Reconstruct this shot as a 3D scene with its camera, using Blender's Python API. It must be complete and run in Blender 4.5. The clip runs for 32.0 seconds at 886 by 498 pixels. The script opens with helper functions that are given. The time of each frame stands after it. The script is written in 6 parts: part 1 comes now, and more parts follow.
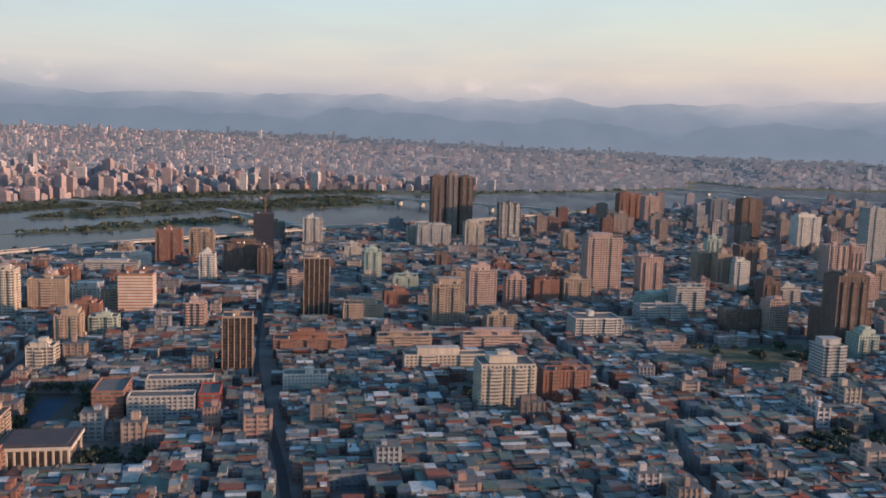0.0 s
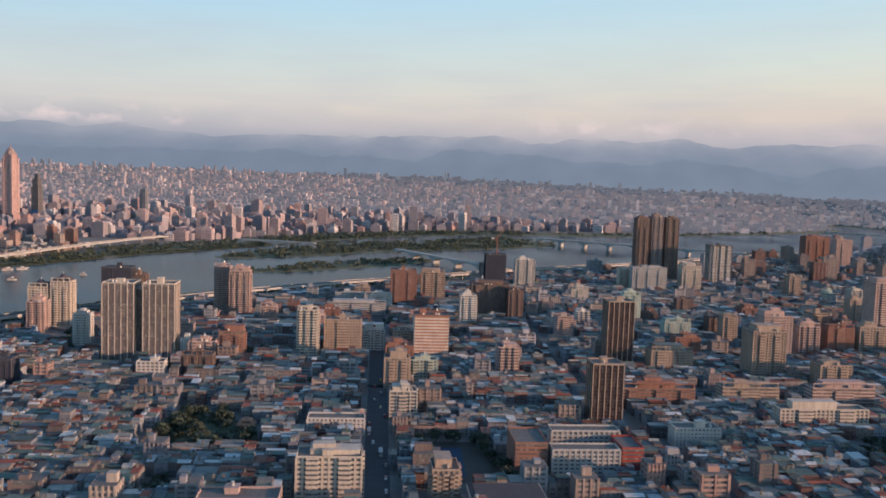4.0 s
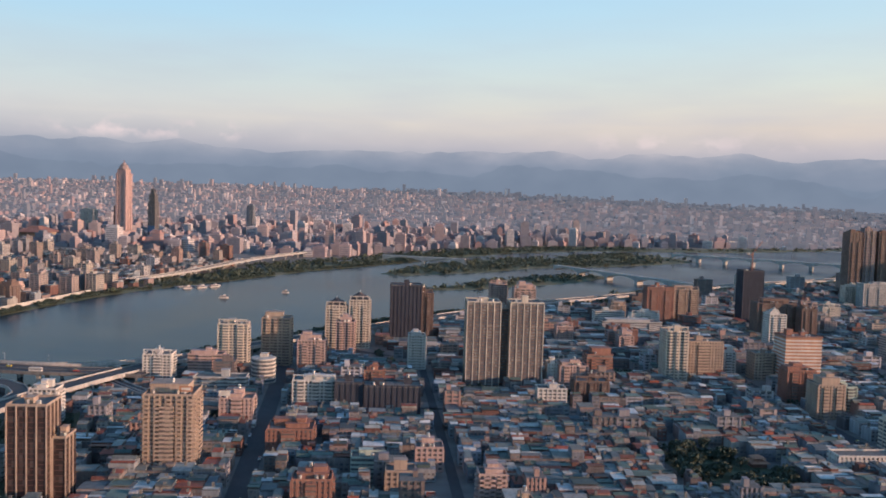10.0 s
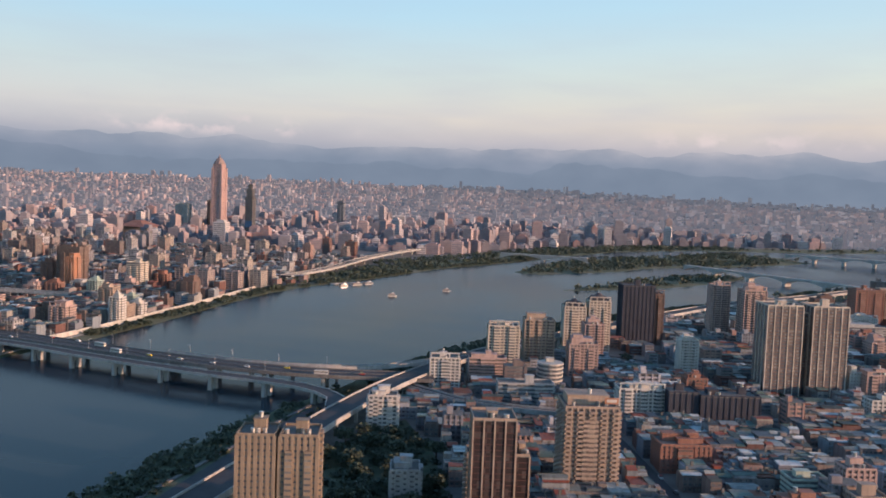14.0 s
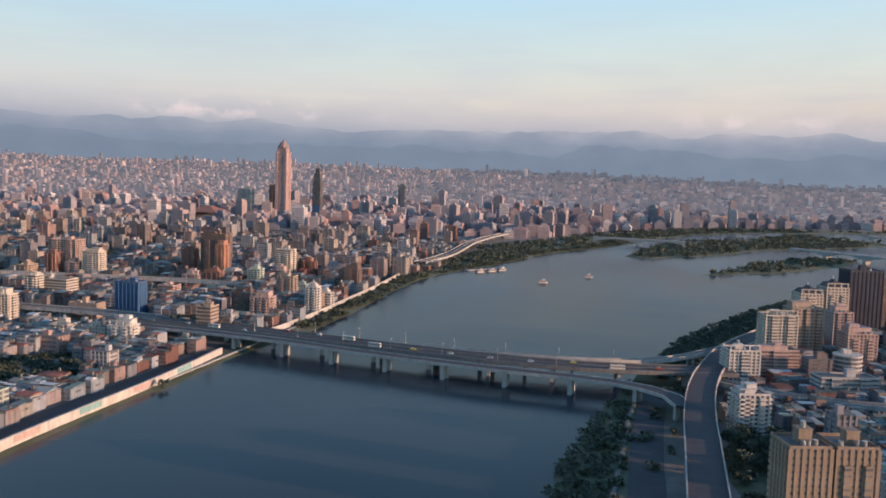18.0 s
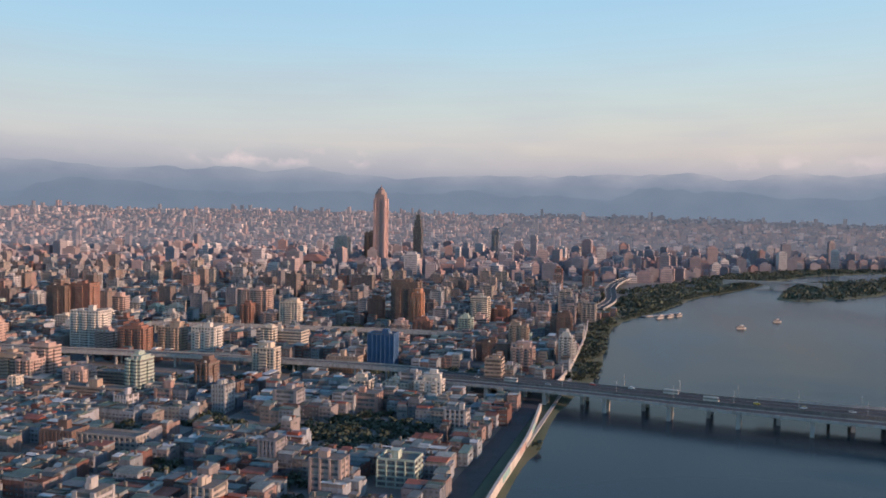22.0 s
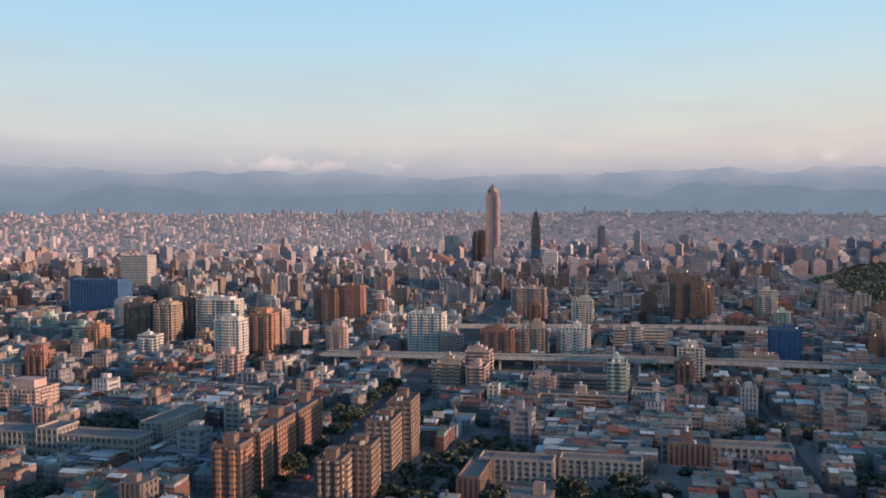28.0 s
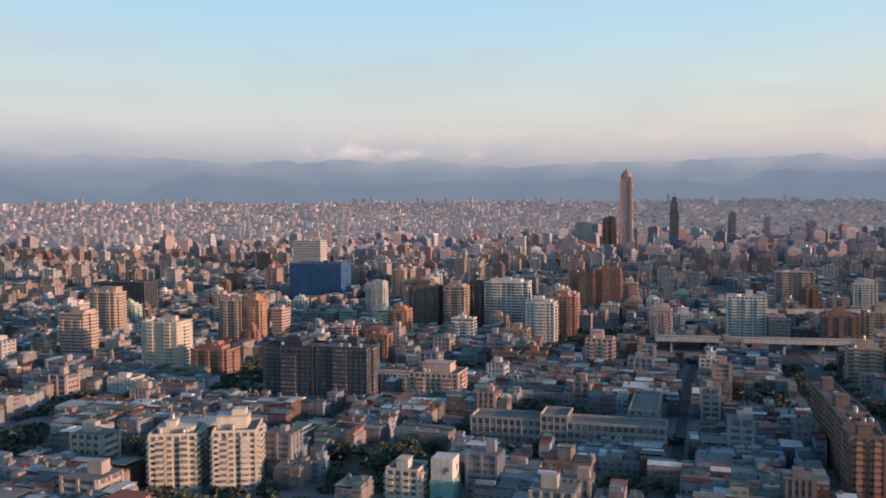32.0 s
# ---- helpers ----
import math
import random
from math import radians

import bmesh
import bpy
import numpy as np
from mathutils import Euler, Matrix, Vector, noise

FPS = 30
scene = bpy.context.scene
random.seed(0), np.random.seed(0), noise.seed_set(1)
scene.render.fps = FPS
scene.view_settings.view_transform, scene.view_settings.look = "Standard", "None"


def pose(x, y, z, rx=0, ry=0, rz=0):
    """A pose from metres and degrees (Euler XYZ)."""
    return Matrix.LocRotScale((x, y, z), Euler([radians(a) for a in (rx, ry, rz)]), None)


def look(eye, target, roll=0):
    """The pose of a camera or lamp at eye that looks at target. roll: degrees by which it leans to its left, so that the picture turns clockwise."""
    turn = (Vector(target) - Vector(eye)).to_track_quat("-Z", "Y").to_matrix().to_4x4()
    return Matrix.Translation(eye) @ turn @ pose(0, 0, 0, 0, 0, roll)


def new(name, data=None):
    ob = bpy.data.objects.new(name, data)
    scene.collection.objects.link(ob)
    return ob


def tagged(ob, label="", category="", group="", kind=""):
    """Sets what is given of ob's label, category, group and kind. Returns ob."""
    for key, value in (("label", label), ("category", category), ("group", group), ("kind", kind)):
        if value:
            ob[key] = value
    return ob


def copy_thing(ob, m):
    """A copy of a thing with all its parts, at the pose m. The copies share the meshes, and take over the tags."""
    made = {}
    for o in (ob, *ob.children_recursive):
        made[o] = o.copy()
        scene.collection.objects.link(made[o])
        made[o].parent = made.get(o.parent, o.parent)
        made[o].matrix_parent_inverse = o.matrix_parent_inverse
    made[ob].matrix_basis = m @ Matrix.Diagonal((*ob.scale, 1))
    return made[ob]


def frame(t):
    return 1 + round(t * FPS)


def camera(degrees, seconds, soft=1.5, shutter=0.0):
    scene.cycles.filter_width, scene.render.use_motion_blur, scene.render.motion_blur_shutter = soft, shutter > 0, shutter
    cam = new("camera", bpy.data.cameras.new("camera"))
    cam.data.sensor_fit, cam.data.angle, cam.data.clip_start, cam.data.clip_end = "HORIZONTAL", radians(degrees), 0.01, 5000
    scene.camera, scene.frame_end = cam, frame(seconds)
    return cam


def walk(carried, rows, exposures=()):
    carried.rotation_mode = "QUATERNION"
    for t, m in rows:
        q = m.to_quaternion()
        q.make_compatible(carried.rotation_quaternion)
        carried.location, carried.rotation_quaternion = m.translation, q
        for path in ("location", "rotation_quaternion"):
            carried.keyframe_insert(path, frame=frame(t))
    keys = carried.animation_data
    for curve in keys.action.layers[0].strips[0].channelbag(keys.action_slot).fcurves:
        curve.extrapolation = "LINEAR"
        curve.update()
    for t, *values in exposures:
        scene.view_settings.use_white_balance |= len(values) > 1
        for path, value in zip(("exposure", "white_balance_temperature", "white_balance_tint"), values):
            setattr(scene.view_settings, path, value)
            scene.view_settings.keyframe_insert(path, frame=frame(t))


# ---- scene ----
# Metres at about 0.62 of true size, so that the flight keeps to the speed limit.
ROWS = [
    (0.0, -0.06, -0.76, 119.98, 82.68, -1.95, 0.24),
    (0.5, -17.42, 1.48, 119.11, 82.90, -1.88, 1.24),
    (1.0, -34.78, 3.65, 118.24, 82.22, -2.63, 1.28),
    (1.5, -52.13, 5.76, 117.35, 81.98, -2.70, 1.99),
    (2.0, -69.48, 7.81, 116.46, 82.27, -2.36, 2.85),
    (2.5, -86.82, 9.80, 115.56, 83.12, -2.27, 3.54),
    (3.0, -104.16, 11.74, 114.66, 84.04, -2.44, 4.12),
    (3.5, -121.48, 13.64, 113.76, 84.33, -2.27, 4.74),
    (4.0, -138.80, 15.49, 112.86, 85.28, -1.91, 5.74),
    (4.5, -156.10, 17.30, 111.96, 86.68, -2.18, 6.29),
    (6.5, -225.22, 24.22, 108.39, 85.07, -2.42, 6.17),
    (7.0, -242.47, 25.87, 107.51, 84.50, -2.40, 6.34),
    (7.5, -259.73, 27.49, 106.63, 84.15, -2.28, 6.40),
    (8.0, -276.97, 29.09, 105.77, 83.36, -1.97, 6.67),
    (8.5, -294.21, 30.66, 104.91, 83.32, -1.88, 6.79),
    (9.0, -311.45, 32.20, 104.06, 84.28, -1.52, 6.75),
    (9.5, -328.70, 33.72, 103.22, 85.33, -1.32, 6.76),
    (10.0, -345.94, 35.21, 102.39, 86.36, -1.77, 6.64),
    (10.5, -363.19, 36.67, 101.57, 86.68, -1.32, 6.70),
    (11.0, -380.45, 38.10, 100.76, 87.39, -1.22, 6.82),
    (11.5, -397.72, 39.51, 99.96, 87.26, -1.62, 6.66),
    (12.0, -415.00, 40.88, 99.17, 85.52, -2.05, 6.64),
    (12.5, -432.30, 42.22, 98.40, 84.84, -2.50, 6.90),
    (13.0, -449.62, 43.53, 97.63, 85.57, -2.23, 7.17),
    (13.5, -466.95, 44.81, 96.88, 86.43, -2.18, 8.03),
    (14.0, -484.32, 46.05, 96.13, 86.14, -2.19, 8.36),
    (14.5, -501.71, 47.25, 95.40, 85.61, -2.33, 8.82),
    (15.0, -519.14, 48.42, 94.68, 84.95, -2.21, 9.40),
    (15.5, -536.60, 49.55, 93.97, 84.20, -2.12, 9.99),
    (17.5, -606.84, 53.63, 91.23, 84.09, -2.40, 7.70),
    (18.0, -624.52, 54.54, 90.57, 85.07, -1.83, 7.99),
    (18.5, -642.24, 55.40, 89.92, 87.13, -1.89, 8.30),
    (19.0, -660.03, 56.22, 89.27, 88.21, -1.74, 8.53),
    (19.5, -677.87, 56.98, 88.64, 88.64, -1.34, 9.15),
    (20.0, -695.77, 57.70, 88.00, 89.13, -1.05, 9.30),
    (20.5, -713.74, 58.36, 87.38, 89.50, -0.72, 9.51),
    (21.0, -731.77, 58.98, 86.76, 89.20, -0.56, 9.69),
    (21.5, -749.87, 59.55, 86.14, 88.27, -0.70, 9.63),
    (22.0, -768.03, 60.06, 85.53, 88.09, -0.94, 9.46),
    (22.5, -786.27, 60.53, 84.92, 88.47, -0.86, 9.12),
    (23.0, -804.58, 60.95, 84.31, 88.42, -0.75, 8.73),
    (23.5, -822.96, 61.32, 83.70, 88.66, -1.21, 8.93),
    (24.0, -841.41, 61.65, 83.09, 89.31, -1.69, 9.33),
    (24.5, -859.94, 61.93, 82.47, 90.28, -1.08, 9.30),
    (25.0, -878.55, 62.18, 81.86, 90.37, -0.43, 9.04),
    (25.5, -897.23, 62.38, 81.24, 90.90, -0.87, 9.52),
    (27.5, -972.69, 62.88, 78.69, 88.25, -0.19, 9.64),
    (28.0, -991.74, 62.94, 78.02, 88.21, 0.39, 8.84),
    (28.5, -1010.85, 62.99, 77.35, 87.46, 0.36, 9.27),
    (29.0, -1030.03, 63.03, 76.66, 86.12, 0.19, 9.80),
    (29.5, -1049.28, 63.08, 75.95, 85.67, -0.01, 10.39),
    (30.0, -1068.59, 63.12, 75.23, 85.97, 0.24, 10.36),
    (30.5, -1087.96, 63.18, 74.48, 86.26, 0.81, 10.38),
    (31.0, -1107.38, 63.26, 73.72, 86.64, 0.76, 10.64),
    (31.5, -1126.84, 63.38, 72.93, 87.20, 0.65, 11.32),
    (32.0, -1146.36, 63.53, 72.12, 87.59, 0.55, 11.77),]
cam = camera(54.4, 32.0, soft=1.8)
EXPOSURES = [(0.0, 1.29, 6050, 10), (3.0, 1.24, 5990, 10), (8.0, 1.32, 5880, 10), (12.0, 1.27, 5880, 10), (13.0, 1.33, 5960, 10), (15.0, 1.28, 5880, 10), (18.0, 1.32, 5930, 10), (19.0, 1.19, 5880, 10), (20.5, 1.14, 5850, 10), (22.5, 1.18, 5840, 10), (25.0, 1.16, 5820, 10), (29.0, 1.28, 5950, 10), (32.0, 1.28, 5990, 10)]
walk(cam, [(t, pose(x, y, z, rx, ry, rz)) for t, x, y, z, rx, ry, rz in ROWS], EXPOSURES)

# ---- light: low warm sun from the right, clear hazy sky ----
SUN_DIR = Vector((0.97, -0.22, 0.155)).normalized()
world = bpy.data.worlds.new("world")
scene.world = world
world.use_nodes = True
wn, wl = world.node_tree.nodes, world.node_tree.links
sky = wn.new("ShaderNodeTexSky")
sky.sky_type, sky.sun_disc = "NISHITA", False
sky.sun_elevation, sky.sun_rotation = math.asin(SUN_DIR.z), math.atan2(SUN_DIR.x, SUN_DIR.y)
sky.air_density, sky.dust_density, sky.ozone_density = 1.2, 0.6, 3.0
wl.new(sky.outputs[0], wn["Background"].inputs[0])
wn["Background"].inputs[1].default_value = 0.14
sun = new("sun", bpy.data.lights.new("sun", "SUN"))
sun.data.energy, sun.data.angle, sun.data.color = 3.1, radians(0.6), (1.0, 0.56, 0.34)
sun.matrix_world = look((0, 0, 0), -SUN_DIR)
sun.location = (900, -400, 300)


# ---- materials ----
def shader(name):
    m = bpy.data.materials.new(name)
    m.use_nodes = True
    n, l = m.node_tree.nodes, m.node_tree.links
    return m, n, l, n["Principled BSDF"]


def noise_node(n, l, scale, detail=4.0, coords="Object", stretch=(1, 1, 1)):
    tc, mp, nz = n.new("ShaderNodeTexCoord"), n.new("ShaderNodeMapping"), n.new("ShaderNodeTexNoise")
    mp.inputs["Scale"].default_value = stretch
    l.new(tc.outputs[coords], mp.inputs[0])
    l.new(mp.outputs[0], nz.inputs["Vector"])
    nz.inputs["Scale"].default_value, nz.inputs["Detail"].default_value = scale, detail
    return nz.outputs["Fac"]


def ramp(n, l, fac, stops, constant=False):
    r = n.new("ShaderNodeValToRGB")
    r.color_ramp.interpolation = "CONSTANT" if constant else "LINEAR"
    el = r.color_ramp.elements
    while len(el) < len(stops):
        el.new(0.5)
    for e, (p, c) in zip(el, stops):
        e.position, e.color = p, (*c, 1) if len(c) == 3 else c
    l.new(fac, r.inputs[0])
    return r.outputs[0]


def mix(n, l, kind, fac, a, b):
    m = n.new("ShaderNodeMix")
    m.data_type, m.blend_type = "RGBA", kind
    for sock, v in ((m.inputs[0], fac), (m.inputs[6], a), (m.inputs[7], b)):
        if isinstance(v, (int, float)):
            sock.default_value = v
        elif isinstance(v, tuple):
            sock.default_value = (*v, 1)
        else:
            l.new(v, sock)
    return m.outputs[2]


def bump(n, l, p, fac, strength, dist=0.1):
    b = n.new("ShaderNodeBump")
    b.inputs["Strength"].default_value, b.inputs["Distance"].default_value = strength, dist
    l.new(fac, b.inputs["Height"])
    l.new(b.outputs[0], p.inputs["Normal"])


def tone_value(n, source):
    if source == "object":
        return n.new("ShaderNodeObjectInfo").outputs["Random"]
    a = n.new("ShaderNodeAttribute")
    a.attribute_name = "tone"
    return a.outputs["Fac"]


def palette(colors):
    return [(i / len(colors), c) for i, c in enumerate(colors)]


def weathered(name, colors, source="", rough=0.8, grime=0.45, metal=0.0):
    """A wall or roof surface: a colour (or one of several), rain streaks, patches and grain."""
    m, n, l, p = shader(name)
    if len(colors) > 1:
        base = ramp(n, l, tone_value(n, source), palette(colors), True)
    else:
        base = n.new("ShaderNodeRGB")
        base.outputs[0].default_value = (*colors[0], 1)
        base = base.outputs[0]
    streak = noise_node(n, l, 0.9, 3, stretch=(1, 1, 0.12))
    patch = noise_node(n, l, 0.16, 3)
    fine = noise_node(n, l, 3.5, 4)
    c = mix(n, l, "MULTIPLY", grime, base, ramp(n, l, streak, [(0.3, (0.5, 0.49, 0.47)), (0.62, (1, 1, 1))]))
    c = mix(n, l, "MULTIPLY", 0.5, c, ramp(n, l, patch, [(0.3, (0.65, 0.65, 0.66)), (0.7, (1.1, 1.1, 1.08))]))
    c = mix(n, l, "MULTIPLY", 0.35, c, ramp(n, l, fine, [(0.3, (0.7, 0.7, 0.7)), (0.7, (1.1, 1.1, 1.1))]))
    l.new(c, p.inputs["Base Color"])
    p.inputs["Roughness"].default_value, p.inputs["Metallic"].default_value = rough, metal
    p.inputs["Specular IOR Level"].default_value = 0.5 if metal or rough < 0.5 else 0.2
    bump(n, l, p, fine, 0.25, 0.05)
    return m


def glazing(name, tint=(0.092, 0.097, 0.105), lightest=(0.22, 0.21, 0.19)):
    """Window glass: dark panes, some with pale curtains behind."""
    m, n, l, p = shader(name)
    tc, mp, wnz = n.new("ShaderNodeTexCoord"), n.new("ShaderNodeVectorMath"), n.new("ShaderNodeTexWhiteNoise")
    mp.operation = "SNAP"
    mp.inputs[1].default_value = (1.1, 1.1, 2.0)
    l.new(tc.outputs["Object"], mp.inputs[0])
    l.new(mp.outputs[0], wnz.inputs["Vector"])
    l.new(ramp(n, l, wnz.outputs["Value"], [(0.0, tint), (0.6, tint), (1.0, lightest)]), p.inputs["Base Color"])
    p.inputs["Roughness"].default_value = 0.12
    return m


COLORS = {
    "white": (0.51, 0.485, 0.445), "cream": (0.48, 0.425, 0.355), "tan": (0.34, 0.265, 0.21), "pink": (0.41, 0.30, 0.265),
    "brick": (0.25, 0.13, 0.10), "brown": (0.15, 0.105, 0.09), "grey": (0.36, 0.36, 0.35), "dark": (0.075, 0.07, 0.075),
    "green": (0.36, 0.42, 0.36), "stone": (0.46, 0.42, 0.36), "maroon": (0.075, 0.036, 0.032), "blue": (0.045, 0.10, 0.20),
    # Last entry: light grey school walls with their shade put into the colour.
    # Slate and mauve carry distance haze in their colour, for the far towers.
    "orange": (0.37, 0.19, 0.12), "slate": (0.17, 0.185, 0.215), "mauve": (0.24, 0.19, 0.185), "granite": (0.40, 0.285, 0.27), "teal": (0.20, 0.34, 0.32), "net": (0.046, 0.050, 0.066), "red": (0.30, 0.06, 0.05), "umber": (0.25, 0.195, 0.145), "drab": (0.29, 0.265, 0.24),
}
WALL = {k: weathered("wall_" + k, [c]) for k, c in COLORS.items()}
GLASS = glazing("window_glass")
GLASS_DARK = glazing("dark_tower_glass", (0.034, 0.026, 0.026), (0.075, 0.06, 0.055))
GLASS_WARM = glazing("window_glass_brown", (0.098, 0.083, 0.078), (0.2, 0.175, 0.15))
WALL_MIX = [(0.418, 0.383, 0.335), (0.350, 0.265, 0.204), (0.274, 0.257, 0.247), (0.380, 0.295, 0.241), (0.228, 0.111, 0.080), (0.471, 0.441, 0.407),
            (0.190, 0.147, 0.124), (0.334, 0.331, 0.305), (0.395, 0.250, 0.190), (0.304, 0.221, 0.168), (0.251, 0.229, 0.219), (0.433, 0.361, 0.276)]
ROOF_MIX = [(0.442, 0.481, 0.471), (0.295, 0.309, 0.282), (0.104, 0.147, 0.129), (0.158, 0.174, 0.167), (0.079, 0.112, 0.102), (0.210, 0.230, 0.227),
            (0.155, 0.066, 0.045), (0.116, 0.134, 0.135), (0.089, 0.129, 0.108), (0.292, 0.320, 0.308), (0.063, 0.072, 0.076), (0.141, 0.163, 0.151),
            (0.174, 0.168, 0.147), (0.101, 0.123, 0.139), (0.131, 0.186, 0.161), (0.233, 0.073, 0.047), (0.068, 0.085, 0.080), (0.158, 0.186, 0.179),
            (0.489, 0.510, 0.503), (0.260, 0.090, 0.060)]
# Far wall colours with the distance haze put in: pale and greyed.
HAZED_MIX = [(0.29, 0.265, 0.285), (0.28, 0.215, 0.22), (0.22, 0.215, 0.24), (0.35, 0.275, 0.27), (0.21, 0.175, 0.185), (0.42, 0.39, 0.39),
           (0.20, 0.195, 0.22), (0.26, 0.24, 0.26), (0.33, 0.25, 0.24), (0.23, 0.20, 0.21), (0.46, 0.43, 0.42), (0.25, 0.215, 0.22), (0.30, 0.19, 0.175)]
CITY_WALL = weathered("city_wall", [(0.82 * c[0], 0.86 * c[1], 0.98 * c[2]) for c in WALL_MIX], "tone")
# Low house walls: wall palette darkened and blued for shade, plus heavy grime.
LOW_WALL = weathered("dingy_shaded_house_wall", [(0.61 * c[0], 0.70 * c[1], 0.84 * c[2]) for c in WALL_MIX], "tone", grime=0.7)
CITY_ROOF = weathered("corrugated_roof", ROOF_MIX, "tone", 0.6, 0.6)
# Far windows and walls, haze included in their colour.
FAR_GLASS = weathered("hazed_window_bands", [(0.185, 0.18, 0.205)], grime=0.1)
FAR_WALL = weathered("hazed_city_wall", HAZED_MIX, "tone", 0.9, 0.2)
# Near row houses take the same grimy walls with shade in the colour.
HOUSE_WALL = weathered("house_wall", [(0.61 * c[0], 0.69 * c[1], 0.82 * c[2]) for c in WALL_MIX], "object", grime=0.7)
HOUSE_ROOF = weathered("house_corrugated_roof", ROOF_MIX, "object", 0.65, 0.6)
CONCRETE = weathered("concrete", [(0.36, 0.35, 0.33)], grime=0.6)
PALE = weathered("pale_concrete", [(0.46, 0.43, 0.38)], grime=0.6)
DARK_CONCRETE = weathered("dark_concrete", [(0.17, 0.16, 0.15)], grime=0.6)
ASPHALT = weathered("asphalt", [(0.06, 0.06, 0.065)], grime=0.3)
PAINT = weathered("lane_paint", [(0.26, 0.26, 0.25)], grime=0.6)
FLAT_ROOF = weathered("flat_roof", [(0.15, 0.145, 0.135)], grime=0.6)
STEEL = weathered("stainless_tank", [(0.5, 0.5, 0.5)], rough=0.35, metal=0.8)
BARK = weathered("bark", [(0.10, 0.075, 0.055)])
WHITE = WALL["white"]


def leaf_material(name, dark, light):
    m, n, l, p = shader(name)
    l.new(ramp(n, l, n.new("ShaderNodeNewGeometry").outputs["Random Per Island"], [(0, dark), (1, light)]), p.inputs["Base Color"])
    p.inputs["Roughness"].default_value = 0.75
    return m


LEAF = leaf_material("leaves", (0.026, 0.038, 0.023), (0.044, 0.058, 0.033))


def ground_material():
    m, n, l, p = shader("ground")
    a = n.new("ShaderNodeAttribute")
    a.attribute_name = "green"
    soil = ramp(n, l, noise_node(n, l, 0.12, 5), [(0.3, (0.095, 0.09, 0.082)), (0.7, (0.155, 0.145, 0.13))])
    grass = ramp(n, l, noise_node(n, l, 0.03, 6), [(0.3, (0.04, 0.055, 0.025)), (0.5, (0.062, 0.074, 0.036)), (0.7, (0.092, 0.09, 0.055))])
    # Far ground turns paler and greyer: distance haze put into its colour.
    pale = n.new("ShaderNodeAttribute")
    pale.attribute_name = "far_haze"
    hazed_town = ramp(n, l, noise_node(n, l, 0.012, 5), [(0.3, (0.13, 0.125, 0.13)), (0.7, (0.22, 0.205, 0.205))])
    l.new(mix(n, l, "MIX", a.outputs["Fac"], mix(n, l, "MIX", pale.outputs["Fac"], soil, hazed_town), grass), p.inputs["Base Color"])
    p.inputs["Roughness"].default_value = 0.95
    bump(n, l, p, noise_node(n, l, 0.8, 4), 0.4, 0.3)
    return m


def water_material():
    m, n, l, p = shader("river_water")
    l.new(ramp(n, l, noise_node(n, l, 0.006, 4), [(0.3, (0.018, 0.028, 0.036)), (0.7, (0.029, 0.040, 0.049))]), p.inputs["Base Color"])
    l.new(ramp(n, l, noise_node(n, l, 0.012, 3, stretch=(1, 0.5, 1)), [(0.35, (0.12,) * 3), (0.65, (0.24,) * 3)]), p.inputs["Roughness"])
    bump(n, l, p, noise_node(n, l, 0.35, 3), 0.2, 0.3)
    p.inputs["Specular IOR Level"].default_value = 0.0
    fres, part_gloss, shine, both = n.new("ShaderNodeFresnel"), n.new("ShaderNodeMath"), n.new("ShaderNodeBsdfGlossy"), n.new("ShaderNodeMixShader")
    fres.inputs[0].default_value = 1.33
    part_gloss.operation, part_gloss.inputs[1].default_value = "MULTIPLY", 0.55
    l.new(fres.outputs[0], part_gloss.inputs[0])
    l.new(p.inputs["Roughness"].links[0].from_socket, shine.inputs["Roughness"])
    l.new(p.inputs["Normal"].links[0].from_socket, shine.inputs["Normal"])
    shine.inputs["Color"].default_value = (0.84, 0.90, 0.96, 1)
    l.new(part_gloss.outputs[0], both.inputs[0])
    l.new(p.outputs[0], both.inputs[1])
    l.new(shine.outputs[0], both.inputs[2])
    l.new(both.outputs[0], n["Material Output"].inputs[0])
    return m


# ---- mesh helpers ----
def part(name, bm, material, parent=None, label="", loc=None, rot=0.0):
    me = bm
    if isinstance(bm, bmesh.types.BMesh):
        me = bpy.data.meshes.new(name)
        bm.to_mesh(me)
        bm.free()
    if material is not None and not me.materials:
        me.materials.append(material)
    ob = new(name, me)
    ob.parent = parent
    if loc is not None:
        ob.location = loc
    ob.rotation_euler.z = rot
    if label:
        ob["label"] = label
    return ob


def thing(name, x, y, z, rot, label, category, group=""):
    ob = new(name)
    ob.matrix_basis = Matrix.Translation((x, y, z)) @ Matrix.Rotation(rot, 4, "Z")
    return tagged(ob, label, category, group)


BOX_FACES = [(0, 1, 5, 4), (1, 2, 6, 5), (2, 3, 7, 6), (3, 0, 4, 7), (4, 5, 6, 7), (3, 2, 1, 0)]


def boxes_mesh(name, boxes, material=None):
    """One mesh of boxes (cx, cy, z0, w, d, h)."""
    vs, fs = [], []
    for cx, cy, z, w, d, h in boxes:
        o = len(vs)
        for zz in (z, z + h):
            vs += [(cx - w / 2, cy - d / 2, zz), (cx + w / 2, cy - d / 2, zz), (cx + w / 2, cy + d / 2, zz), (cx - w / 2, cy + d / 2, zz)]
        fs += [tuple(o + i for i in f) for f in BOX_FACES]
    me = bpy.data.meshes.new(name)
    me.from_pydata(vs, [], fs)
    if material:
        me.materials.append(material)
    return me


